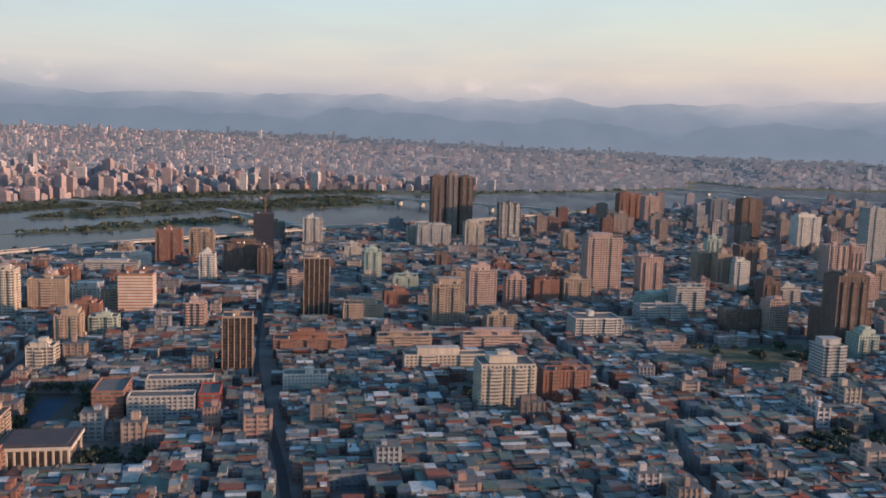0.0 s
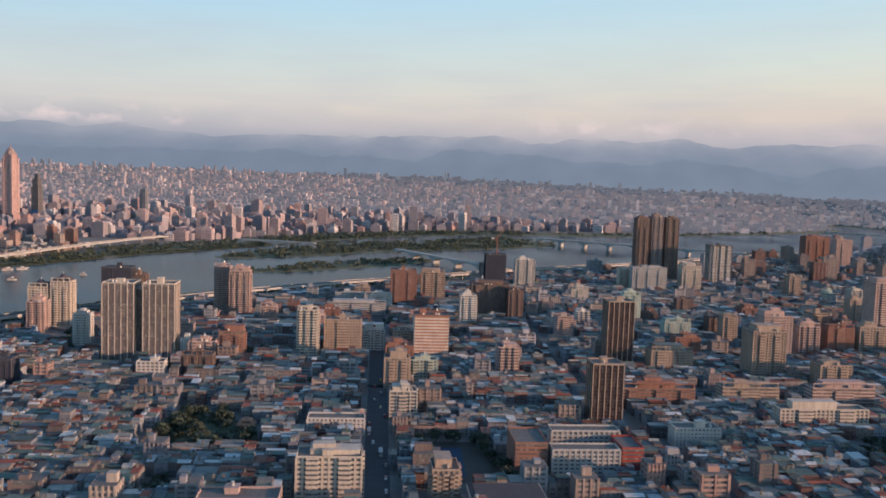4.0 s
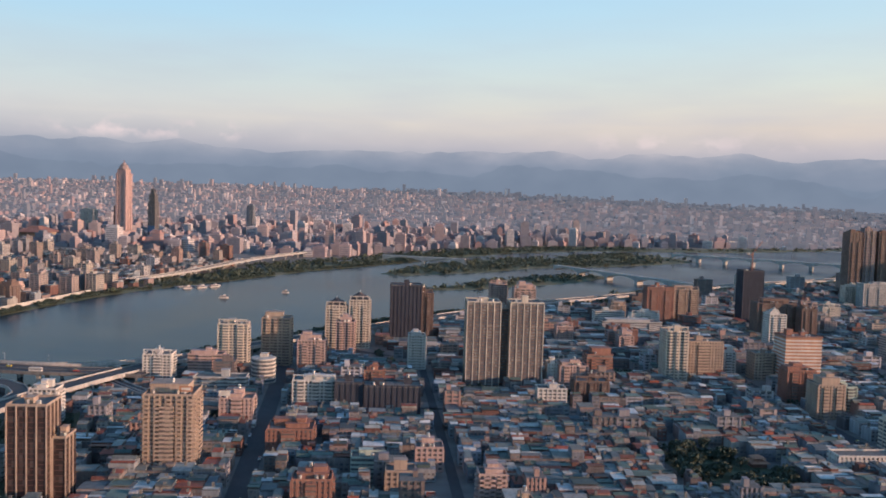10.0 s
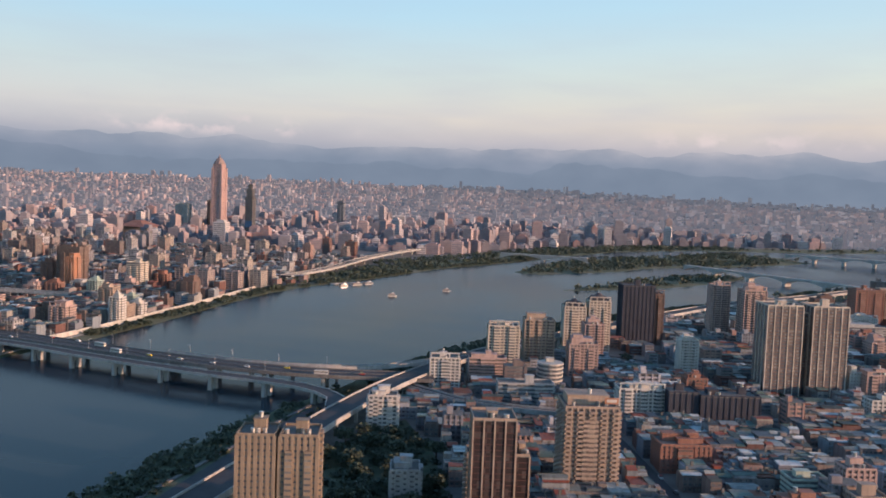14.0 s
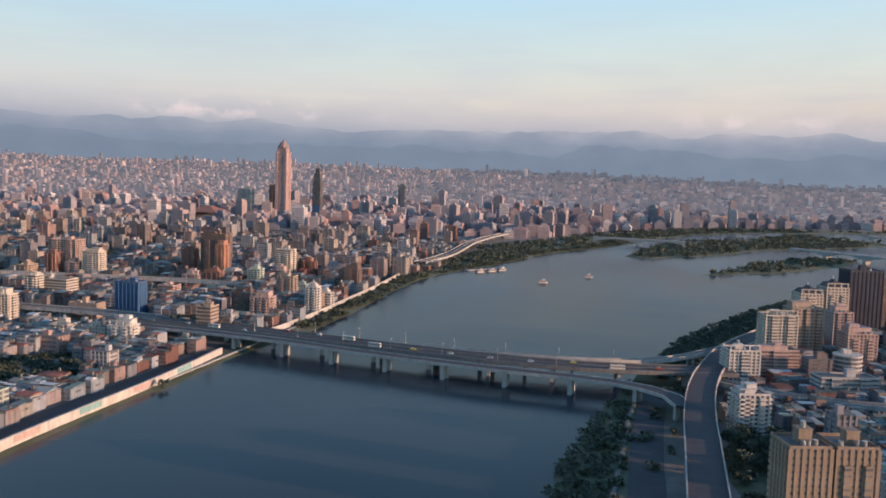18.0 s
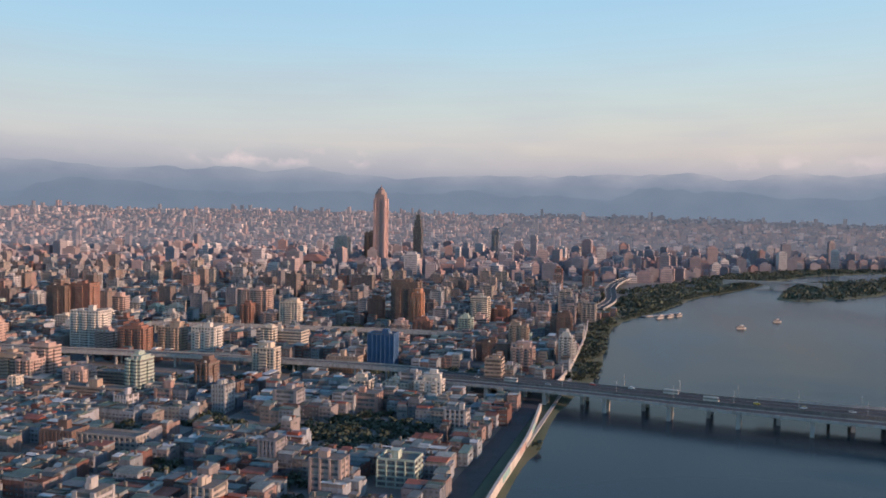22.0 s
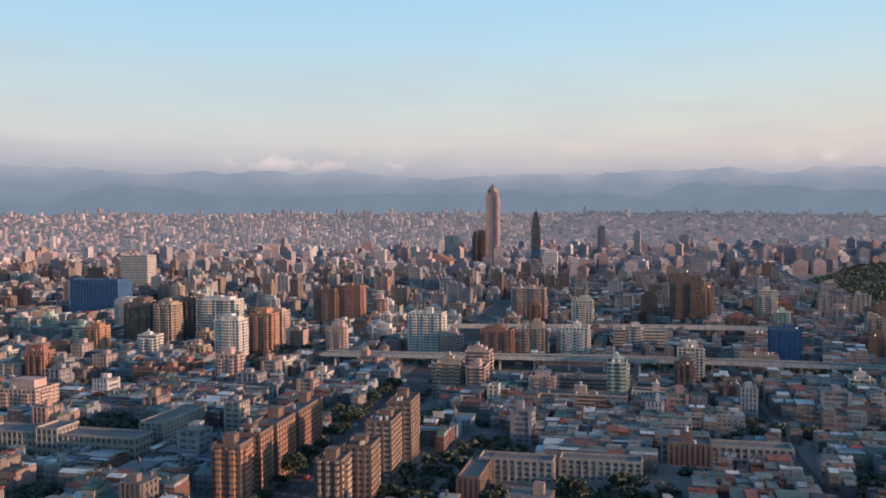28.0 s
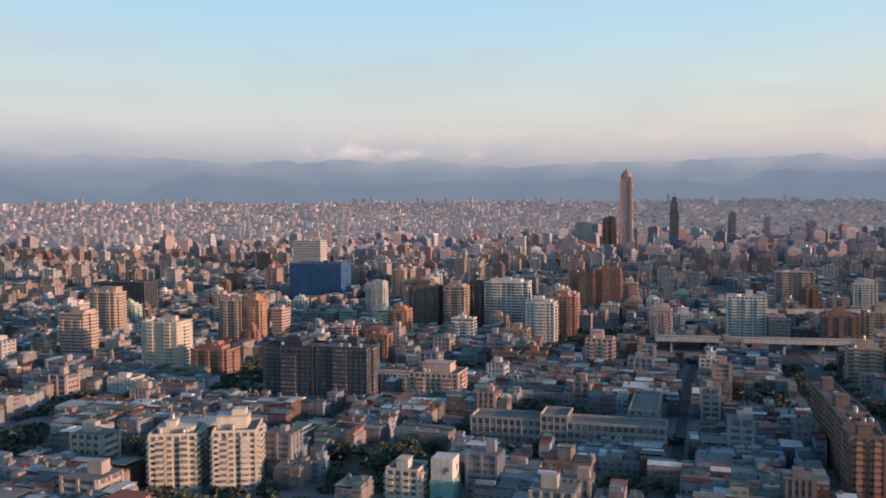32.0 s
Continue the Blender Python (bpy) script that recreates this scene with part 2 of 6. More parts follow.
def prism_mesh(name, r0, r1, z0, z1, sides=10, material=None, turn=0.0):
    """A tapered round or square column."""
    vs = [(r * math.cos(turn + 2 * math.pi * k / sides), r * math.sin(turn + 2 * math.pi * k / sides), z) for r, z in ((r0, z0), (r1, z1)) for k in range(sides)]
    fs = [(k, (k + 1) % sides, sides + (k + 1) % sides, sides + k) for k in range(sides)] + [tuple(range(sides))[::-1], tuple(range(sides, 2 * sides))]
    me = bpy.data.meshes.new(name)
    me.from_pydata(vs, [], fs)
    if material:
        me.materials.append(material)
    return me


class Buf:
    """Gathers many boxes and faces into one mesh, each building with a tone of its own."""

    def __init__(self):
        self.v, self.f, self.m, self.t = [], [], [], []

    def box(self, cx, cy, z0, w, d, h, c, s, mat, tone, slope=0.0):
        o, hw, hd = len(self.v), w / 2, d / 2
        for z, k in ((z0, 0), (z0 + h, slope)):
            for a, b in ((-hw, -hd), (hw, -hd), (hw, hd), (-hw, hd)):
                self.v.append((cx + a * c - b * s, cy + a * s + b * c, z + k * (b + hd) / d))
        self.t += [tone] * 8
        self.f += [(o, o + 1, o + 5, o + 4), (o + 1, o + 2, o + 6, o + 5), (o + 2, o + 3, o + 7, o + 6), (o + 3, o, o + 4, o + 7), (o + 4, o + 5, o + 6, o + 7)]
        self.m += [mat] * 5

    def gable(self, cx, cy, z0, w, d, h, c, s, mat, tone):
        o, hw, hd = len(self.v), w / 2, d / 2
        for a, b, z in ((-hw, -hd, 0), (hw, -hd, 0), (hw, 0, h), (-hw, 0, h), (hw, hd, 0), (-hw, hd, 0)):
            self.v.append((cx + a * c - b * s, cy + a * s + b * c, z0 + z))
        self.t += [tone] * 6
        self.f += [(o, o + 1, o + 2, o + 3), (o + 3, o + 2, o + 4, o + 5), (o + 1, o + 4, o + 2), (o, o + 3, o + 5)]
        self.m += [mat] * 4

    def pane(self, cx, cy, z0, a, b, w, h, side, c, s, mat, tone):
        """An upright pane on a building's front (side 0) or flank (side 1)."""
        o = len(self.v)
        for e, z in ((-w / 2, z0), (w / 2, z0), (w / 2, z0 + h), (-w / 2, z0 + h)):
            p, q = (a + e, b) if side == 0 else (a, b + e)
            self.v.append((cx + p * c - q * s, cy + p * s + q * c, z))
        self.t += [tone] * 4
        self.f.append((o, o + 1, o + 2, o + 3))
        self.m.append(mat)

    def make(self, name, mats, label, category, kind="stuff"):
        me = bpy.data.meshes.new(name)
        me.from_pydata(self.v, [], self.f)
        for m in mats:
            me.materials.append(m)
        me.polygons.foreach_set("material_index", np.array(self.m, np.int32))
        me.attributes.new("tone", "FLOAT", "POINT").data.foreach_set("value", np.array(self.t, np.float32))
        return tagged(new(name, me), label, category, kind=kind)


# ---- plan: river, banks and islands ----
NEAR_BANK = [(-700, -900), (-655, 0), (-640, 200), (-622, 330), (-606, 400), (-580, 490), (-546, 582), (-474, 718), (-404, 815), (-310, 915), (-215, 1050),
             (-20, 1215), (70, 1320), (200, 1500), (460, 1690), (800, 1800), (1700, 1950), (4200, 2300)]
FAR_BANK = [(-860, -900), (-812, 0), (-800, 200), (-792, 307), (-775, 473), (-761, 530), (-753, 650), (-747, 765), (-732, 835), (-688, 945), (-640, 1100), (-567, 1242), (-490, 1420), (-400, 1600),
            (-250, 1750), (65, 1890), (385, 2160), (736, 2490), (780, 2750), (850, 2900), (905, 2790), (950, 2640), (1500, 2700), (4200, 3000)]
ISLANDS = [[(-551, 1105), (-515, 1094), (-413, 1198), (-359, 1285), (-244, 1372), (-173, 1441), (-75, 1545), (-110, 1650), (-224, 1690), (-325, 1520), (-416, 1440), (-481, 1350), (-526, 1199)],
           [(-490, 925), (-400, 985), (-300, 1100), (-255, 1190), (-320, 1190), (-400, 1085)]]
RIVER = NEAR_BANK + FAR_BANK[::-1]
NEAR_LAND = NEAR_BANK + [(4200, -900)]


def inside(poly, x, y):
    res = np.zeros(x.shape, bool)
    for (x0, y0), (x1, y1) in zip(poly, poly[1:] + poly[:1]):
        if y0 != y1:
            res ^= ((y0 > y) != (y1 > y)) & (x < (x1 - x0) * (y - y0) / (y1 - y0) + x0)
    return res


def edge_distance(line, x, y, closed=True):
    best = np.full(x.shape, 1e9)
    for (x0, y0), (x1, y1) in zip(line, line[1:] + line[:1] if closed else line[1:]):
        dx, dy = x1 - x0, y1 - y0
        k = np.clip(((x - x0) * dx + (y - y0) * dy) / (dx * dx + dy * dy), 0, 1)
        best = np.minimum(best, np.hypot(x - x0 - k * dx, y - y0 - k * dy))
    return best


def land_height(x, y):
    """Distance from the water's edge: above 0 on land, below 0 in the river."""
    d = edge_distance(RIVER, x, y) * np.where(inside(RIVER, x, y), -1, 1)
    for isl in ISLANDS:
        d = np.maximum(d, edge_distance(isl, x, y) * np.where(inside(isl, x, y), 1, -1))
    return d


def foothill(x, y, d):
    """The plain climbs gently towards the hills far off."""
    rad = np.hypot(x + 575, y)
    return (np.clip(rad - 2200, 0, 1700) * 0.034 + 58 * (np.clip(rad - 2500, 0, 1450) / 1450) ** 1.4 * np.clip((1800 - x) / 2400, 0.4, 1)) * np.clip((d - 20) / 450, 0, 1)


def grid_lines(spans):
    out = []
    for a, b, step in spans:
        out += list(np.arange(a, b, step))
    return np.array(out + [spans[-1][1]])


gx = grid_lines([(-5200, -1000, 60), (-1000, -100, 9), (-100, 900, 25), (900, 4200, 60)])
gy = grid_lines([(-900, 200, 60), (200, 1500, 10), (1500, 2600, 25), (2600, 4600, 60)])
X, Y = np.meshgrid(gx, gy)
D = land_height(X, Y)
rough_land = np.array([noise.noise((x / 60, y / 60, 0)) for x, y in zip(X.ravel(), Y.ravel())]).reshape(X.shape)
Z = np.clip(D * 0.25, -4, 0) - 0.9 * (np.clip(10 - D, 0, 12) / 10)
Z += np.where((D > 12) & (D < 90) & (Y > 900), rough_land * 0.6, 0)
Z += foothill(X, Y, D)
NEARSIDE = inside(NEAR_LAND, X, Y)
GREEN = np.clip((np.where(Y > 880, 75, np.where(NEARSIDE, 34, 24)) - D) / 14, 0, 1)
GREEN = np.maximum(GREEN, ((Y > 1350) & (Y < 2350) & (D < 95) & ~NEARSIDE) * 1.0)
nxg, nyg = len(gx), len(gy)
idx = np.arange(nxg * nyg).reshape(nyg, nxg)
me = bpy.data.meshes.new("ground")
me.from_pydata(np.stack([X.ravel(), Y.ravel(), Z.ravel()], 1).tolist(), [], np.stack([idx[:-1, :-1].ravel(), idx[:-1, 1:].ravel(), idx[1:, 1:].ravel(), idx[1:, :-1].ravel()], 1).tolist())
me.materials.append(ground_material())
me.attributes.new("green", "FLOAT", "POINT").data.foreach_set("value", GREEN.ravel().astype(np.float32))
# Share of painted haze, growing from 1900 to 2400 m off.
FAR_HAZE = np.clip((np.hypot(X + 575, Y) - 1900) / 500, 0, 1)
me.attributes.new("far_haze", "FLOAT", "POINT").data.foreach_set("value", FAR_HAZE.ravel().astype(np.float32))
tagged(new("ground", me), "grey city ground with green river banks reaching the hills", "ground", kind="structure")
water = bpy.data.meshes.new("water")
water.from_pydata([(-1000, -900, -1.0), (4200, -900, -1.0), (4200, 4400, -1.0), (-1000, 4400, -1.0)], [], [(0, 1, 2, 3)])
water.materials.append(water_material())
tagged(new("water", water), "calm grey-blue river water with faint ripples", "river", kind="structure")

# ---- plan: which ground is free to build on, in cells of 3 m ----
OX, OY, CELL = -2800, 180, 3.0
cx_, cy_ = np.meshgrid(np.arange(OX, 1500, CELL) + CELL / 2, np.arange(OY, 1700, CELL) + CELL / 2)
near_cells = inside(NEAR_LAND, cx_, cy_)
cell_dist = land_height(cx_, cy_)
FREE = cell_dist > np.where(cy_ > 900, 70, np.where(near_cells, 40, 16))


def cell(x, y):
    return int((y - OY) / CELL), int((x - OX) / CELL)


def is_free(x, y):
    r, q = cell(x, y)
    return 0 <= r < FREE.shape[0] and 0 <= q < FREE.shape[1] and FREE[r, q]


TOWER_CELLS = np.zeros(FREE.shape, bool)


def block_rect(x, y, w, d, rot, margin=1.5):
    """Nothing else is built on this rectangle."""
    a, b = (cx_ - x) * math.cos(rot) + (cy_ - y) * math.sin(rot), -(cx_ - x) * math.sin(rot) + (cy_ - y) * math.cos(rot)
    spot = (abs(a) < w / 2 + margin) & (abs(b) < d / 2 + margin)
    FREE[spot] = False
    TOWER_CELLS[spot] = True


def block_line(line, width):
    spot = edge_distance(line, cx_, cy_, False) < width / 2
    FREE[spot] = False
    TOWER_CELLS[spot] = True


def block_poly(poly):
    FREE[inside(poly, cx_, cy_)] = False


def clear(x, y, w, d, c, s):
    for a in (-0.48, 0, 0.48):
        for b in (-0.48, 0, 0.48):
            if not is_free(x + a * w * c - b * d * s, y + a * w * s + b * d * c):
                return False
    return True


WEST, EAST = radians(10.5), radians(-5.0)

# ---- backdrop: hazy evening sky, cloud bank and blue hills ----
MID = (-575.0, 0.0)


def arc_sheet(name, radius, z_of, rows, a0=-52, a1=44, step=1.0):
    vs, fs = [], []
    angles = np.arange(a0, a1 + 0.01, step)
    for a in angles:
        for k in range(rows + 1):
            r, z = z_of(a, k / rows)
            vs.append((MID[0] + (radius + r) * math.sin(radians(a)), MID[1] + (radius + r) * math.cos(radians(a)), z))
    for i in range(len(angles) - 1):
        for k in range(rows):
            o = i * (rows + 1) + k
            fs.append((o, o + rows + 1, o + rows + 2, o + 1))
    me = bpy.data.meshes.new(name)
    me.from_pydata(vs, [], fs)
    for p in me.polygons:
        p.use_smooth = True
    return me


def height_fac(n, l, lo, hi):
    g, sep, mr = n.new("ShaderNodeNewGeometry"), n.new("ShaderNodeSeparateXYZ"), n.new("ShaderNodeMapRange")
    l.new(g.outputs["Position"], sep.inputs[0])
    l.new(sep.outputs["Z"], mr.inputs[0])
    mr.inputs[1].default_value, mr.inputs[2].default_value = lo, hi
    return mr.outputs[0], sep


def glow(name, color_of):
    m = bpy.data.materials.new(name)
    m.use_nodes = True
    n, l = m.node_tree.nodes, m.node_tree.links
    n.remove(n["Principled BSDF"])
    e = n.new("ShaderNodeEmission")
    l.new(color_of(n, l), e.inputs[0])
    l.new(e.outputs[0], n["Material Output"].inputs[0])
    return m, n, l, e


def sky_color(n, l):
    h, sep = height_fac(n, l, 0, 1500)
    cool = ramp(n, l, h, [(0.0, (0.106, 0.120, 0.151)), (0.16, (0.118, 0.126, 0.148)), (0.22, (0.205, 0.192, 0.190)), (0.29, (0.278, 0.257, 0.228)), (0.42, (0.249, 0.274, 0.257)), (0.60, (0.193, 0.270, 0.303)), (0.85, (0.145, 0.245, 0.320))])
    warm = ramp(n, l, h, [(0.0, (0.121, 0.125, 0.151)), (0.16, (0.157, 0.154, 0.170)), (0.22, (0.266, 0.220, 0.199)), (0.29, (0.328, 0.257, 0.191)), (0.42, (0.303, 0.295, 0.241)), (0.60, (0.241, 0.295, 0.295)), (0.85, (0.170, 0.270, 0.324))])
    side = n.new("ShaderNodeMapRange")
    l.new(sep.outputs["X"], side.inputs[0])
    side.inputs[1].default_value, side.inputs[2].default_value = -2600, 2200
    c = mix(n, l, "MIX", side.outputs[0], cool, warm)
    veil = ramp(n, l, noise_node(n, l, 0.0012, 5, stretch=(1, 1, 6)), [(0.42, (0, 0, 0)), (0.75, (1, 1, 1))])
    band = ramp(n, l, h, [(0.16, (0, 0, 0)), (0.3, (0.4, 0.4, 0.4)), (0.6, (0.12, 0.12, 0.12)), (0.9, (0, 0, 0))])
    c = mix(n, l, "MIX", mix(n, l, "MULTIPLY", 1.0, veil, band), c, (0.207, 0.203, 0.220))
    puff = ramp(n, l, noise_node(n, l, 0.0075, 6, stretch=(1, 1, 1.5)), [(0.50, (0, 0, 0)), (0.64, (0.9, 0.9, 0.9))])
    where = ramp(n, l, h, [(0.205, (0, 0, 0)), (0.235, (1, 1, 1)), (0.258, (0.6, 0.6, 0.6)), (0.285, (0, 0, 0))])
    span = n.new("ShaderNodeMapRange")
    l.new(sep.outputs["X"], span.inputs[0])
    span.inputs[1].default_value, span.inputs[2].default_value = -2900, 900
    banks = ramp(n, l, span.outputs[0], [(0.08, (0.1,) * 3), (0.15, (0.9,) * 3), (0.27, (0.9,) * 3), (0.33, (0.06,) * 3), (0.70, (0.06,) * 3), (0.78, (0.55,) * 3), (0.92, (0.55,) * 3), (1.0, (0.1,) * 3)])
    c = mix(n, l, "MIX", mix(n, l, "MULTIPLY", 1.0, mix(n, l, "MULTIPLY", 1.0, puff, where), banks), c, (0.352, 0.276, 0.249))
    haze = ramp(n, l, noise_node(n, l, 0.0016, 4, stretch=(1, 1, 3)), [(0.4, (0, 0, 0)), (0.7, (1, 1, 1))])
    low = ramp(n, l, h, [(0.18, (0.5,) * 3), (0.25, (0.3,) * 3), (0.33, (0, 0, 0))])
    return mix(n, l, "MIX", mix(n, l, "MULTIPLY", 1.0, haze, low), c, (0.150, 0.146, 0.163))


def ridge(seed, base, swing):
    def z_of(a, k):
        top = base + swing * (noise.noise((a / 9 + seed, seed, 0)) + 0.5 * noise.noise((a / 3 + seed, 7, 0)) + 0.22 * noise.noise((a / 0.9, seed, 3)))
        return k * 260 - 260, -5 + (top + 5) * k ** 0.8
    return z_of


# Haze is painted into the hills' glow, paler at foot and top.
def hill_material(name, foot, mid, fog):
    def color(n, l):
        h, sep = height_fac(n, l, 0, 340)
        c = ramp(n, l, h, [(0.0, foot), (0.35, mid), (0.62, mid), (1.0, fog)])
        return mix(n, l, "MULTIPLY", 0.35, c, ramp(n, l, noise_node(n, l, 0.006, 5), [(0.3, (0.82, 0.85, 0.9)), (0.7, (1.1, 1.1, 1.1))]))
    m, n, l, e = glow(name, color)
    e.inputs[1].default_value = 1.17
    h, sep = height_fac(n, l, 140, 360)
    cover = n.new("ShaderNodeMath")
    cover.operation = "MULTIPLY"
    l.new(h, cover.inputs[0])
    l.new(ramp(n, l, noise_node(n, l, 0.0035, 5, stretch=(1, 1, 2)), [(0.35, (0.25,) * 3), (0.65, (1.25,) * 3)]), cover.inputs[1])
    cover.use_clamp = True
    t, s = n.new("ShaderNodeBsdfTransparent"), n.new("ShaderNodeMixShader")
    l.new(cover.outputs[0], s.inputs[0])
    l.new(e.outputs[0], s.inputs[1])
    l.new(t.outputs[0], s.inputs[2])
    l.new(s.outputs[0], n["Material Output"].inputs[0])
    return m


me = arc_sheet("backdrop_sky", 4150, lambda a, k: (0, -40 + 1900 * k), 12, step=2.0)
sky_m, n_, l_, e_ = glow("evening_sky", sky_color)
e_.inputs[1].default_value = 1.07
me.materials.append(sky_m)
tagged(new("backdrop_sky", me), "pale blue evening sky with a peach band and thin cloud", "sky", kind="structure")
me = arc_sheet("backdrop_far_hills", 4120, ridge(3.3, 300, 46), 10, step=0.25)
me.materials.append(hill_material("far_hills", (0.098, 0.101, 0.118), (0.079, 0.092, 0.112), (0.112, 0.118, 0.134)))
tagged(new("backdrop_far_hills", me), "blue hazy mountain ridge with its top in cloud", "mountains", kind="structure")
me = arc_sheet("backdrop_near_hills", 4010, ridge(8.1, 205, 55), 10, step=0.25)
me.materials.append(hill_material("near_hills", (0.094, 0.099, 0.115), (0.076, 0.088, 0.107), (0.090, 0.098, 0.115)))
tagged(new("backdrop_near_hills", me), "lower hills behind the far city, blue with painted haze", "mountains", kind="structure")

# ---- roads, parks and schoolyards ----
STREETS = [([(-166, 180), (-188, 307), (-294, 916)], 10, "avenue"), ([(-344, 180), (-364, 286), (-411, 522), (-440, 660)], 4, "street"),
           ([(-414, 180), (-448, 327), (-508, 585)], 8, "avenue"), ([(-28, 180), (-52, 283), (-110, 507), (-171, 943)], 3.6, "street"),
           ([(95, 200), (92, 360), (70, 480), (20, 700)], 3.6, "street"), ([(-1072, 180), (-1070, 275), (-1066, 560), (-1058, 900)], 21, "boulevard"),
           ([(-1146, 180), (-1134, 290), (-1121, 421), (-1110, 505)], 3.6, "street"), ([(-930, 180), (-920, 385), (-907, 788)], 4, "street"),
           ([(-500, 600), (-400, 560), (-150, 610), (250, 700)], 4, "street"), ([(-460, 430), (-300, 452), (100, 520)], 3.5, "street"), ([(120, 540), (260, 548), (480, 600)], 8, "avenue")]
LAWNS = {"park": [(-283, 336), (-297, 385), (-274, 397), (-252, 372), (-242, 345)], "schoolyard": [(-166, 327), (-181, 374), (-158, 378), (-140, 328)],
         "sports_ground": [(117, 490), (226, 527), (206, 466), (161, 455)], "school_lawn": [(-1017, 312), (-962, 315), (-964, 286), (-1017, 280)], "garden": [(-1230, 303), (-1203, 316), (-1196, 300), (-1196, 276), (-1222, 272)],
         "riverside_park": [(-566, 270), (-572, 340), (-548, 396), (-528, 350), (-514, 286)]}
for line, wd, nm in STREETS:
    block_line(line, max(1.6, wd - 1.2))
for poly in LAWNS.values():
    block_poly(poly)


def ribbon(name, line, width, z, thick, material, label, category, kind="structure", parent=None):
    """A deck or road along a line of (x, y), with real thickness."""
    pts = [Vector((*p, 0)) for p in line]
    vs, fs = [], []
    for i, p in enumerate(pts):
        t = (pts[min(i + 1, len(pts) - 1)] - pts[max(i - 1, 0)]).normalized()
        nrm = Vector((-t.y, t.x, 0))
        for o, zz in ((-width / 2, z), (width / 2, z), (width / 2, z - thick), (-width / 2, z - thick)):
            vs.append((p.x + nrm.x * o, p.y + nrm.y * o, zz))
    for i in range(len(pts) - 1):
        a, b = 4 * i, 4 * i + 4
        fs += [(a + k, b + k, b + (k + 1) % 4, a + (k + 1) % 4) for k in range(4)]
    fs += [(0, 1, 2, 3), (len(vs) - 1, len(vs) - 2, len(vs) - 3, len(vs) - 4)]
    me = bpy.data.meshes.new(name)
    me.from_pydata(vs, [], fs)
    bm = bmesh.new()
    bm.from_mesh(me)
    bmesh.ops.recalc_face_normals(bm, faces=bm.faces)
    bm.to_mesh(me)
    bm.free()
    me.materials.append(material)
    ob = new(name, me)
    ob.parent = parent
    return tagged(ob, label, category, kind=kind) if label else ob


def smooth_line(line, step=12.0):
    """Catmull-Rom through the given points."""
    pts = [Vector((*p, 0)) for p in line]
    pts = [2 * pts[0] - pts[1]] + pts + [2 * pts[-1] - pts[-2]]
    out = []
    for a, b, c, d in zip(pts, pts[1:], pts[2:], pts[3:]):
        n = max(1, int((c - b).length / step))
        for i in range(n):
            t = i / n
            q = 0.5 * (2 * b + (c - a) * t + (2 * a - 5 * b + 4 * c - d) * t * t + (3 * b - a - 3 * c + d) * t ** 3)
            out.append((q.x, q.y))
    return out + [(pts[-2].x, pts[-2].y)]


def offset_line(line, off):
    pts = [Vector((*p, 0)) for p in line]
    out = []
    for i, p in enumerate(pts):
        t = (pts[min(i + 1, len(pts) - 1)] - pts[max(i - 1, 0)]).normalized()
        out.append((p.x - t.y * off, p.y + t.x * off))
    return out


def along(line, step, start=0.0):
    """Points and headings every step metres along a line."""
    out, left = [], start
    for (x0, y0), (x1, y1) in zip(line, line[1:]):
        ln = math.hypot(x1 - x0, y1 - y0)
        while left < ln:
            k = left / ln
            out.append((x0 + (x1 - x0) * k, y0 + (y1 - y0) * k, math.atan2(y1 - y0, x1 - x0)))
            left += step
        left -= ln
    return out


for line, wd, nm in STREETS:
    ribbon("road_" + nm, smooth_line(line), wd, 0.06, 0.05, ASPHALT, "worn dark asphalt city " + nm, "road")
for off in (-5.5, -2.2, 2.2, 5.5):
    bl = offset_line(STREETS[5][0], off)
    vs = Buf()
    for x, y, a in along(bl, 7.0):
        vs.box(x, y, 0.061, 3.0, 0.22, 0.006, math.cos(a), math.sin(a), 0, 0)
    vs.make("lane_marking", [PAINT], "dashed white lane paint on the boulevard", "road marking", "structure")
cross = Buf()
for yy in (343, 352):
    for k in range(13):
        cross.box(-1078 + k * 1.5, yy, 0.061, 0.7, 3.2, 0.006, 1, 0, 0, 0)
cross.make("crosswalk", [PAINT], "white zebra crossing stripes on the boulevard", "road marking", "structure")
lawn_m, n_, l_, p_ = shader("lawn")
l_.new(ramp(n_, l_, noise_node(n_, l_, 0.2, 5), [(0.3, (0.035, 0.05, 0.022)), (0.7, (0.085, 0.085, 0.045))]), p_.inputs["Base Color"])
p_.inputs["Roughness"].default_value = 0.95
court_m = weathered("court", [(0.075, 0.065, 0.055)])
blue_court_m = weathered("blue_court", [(0.035, 0.06, 0.10)])
for nm, poly in LAWNS.items():
    me = bpy.data.meshes.new(nm)
    k = len(poly)
    me.from_pydata([(x, y, 0.08) for x, y in poly] + [(x, y, -0.1) for x, y in poly], [], [tuple(range(k))] + [(i, i + k, (i + 1) % k + k, (i + 1) % k) for i in range(k)])
    me.materials.append(court_m if nm == "schoolyard" else lawn_m)
    tagged(new(nm, me), "dark grass and bare soil " + nm.replace("_", " "), "ground", kind="structure")

ribbon("sports_court", [(-163.5, 333), (-166, 350), (-168.5, 368)], 11, 0.1, 0.1, blue_court_m, "faded blue ball court in the schoolyard", "court")

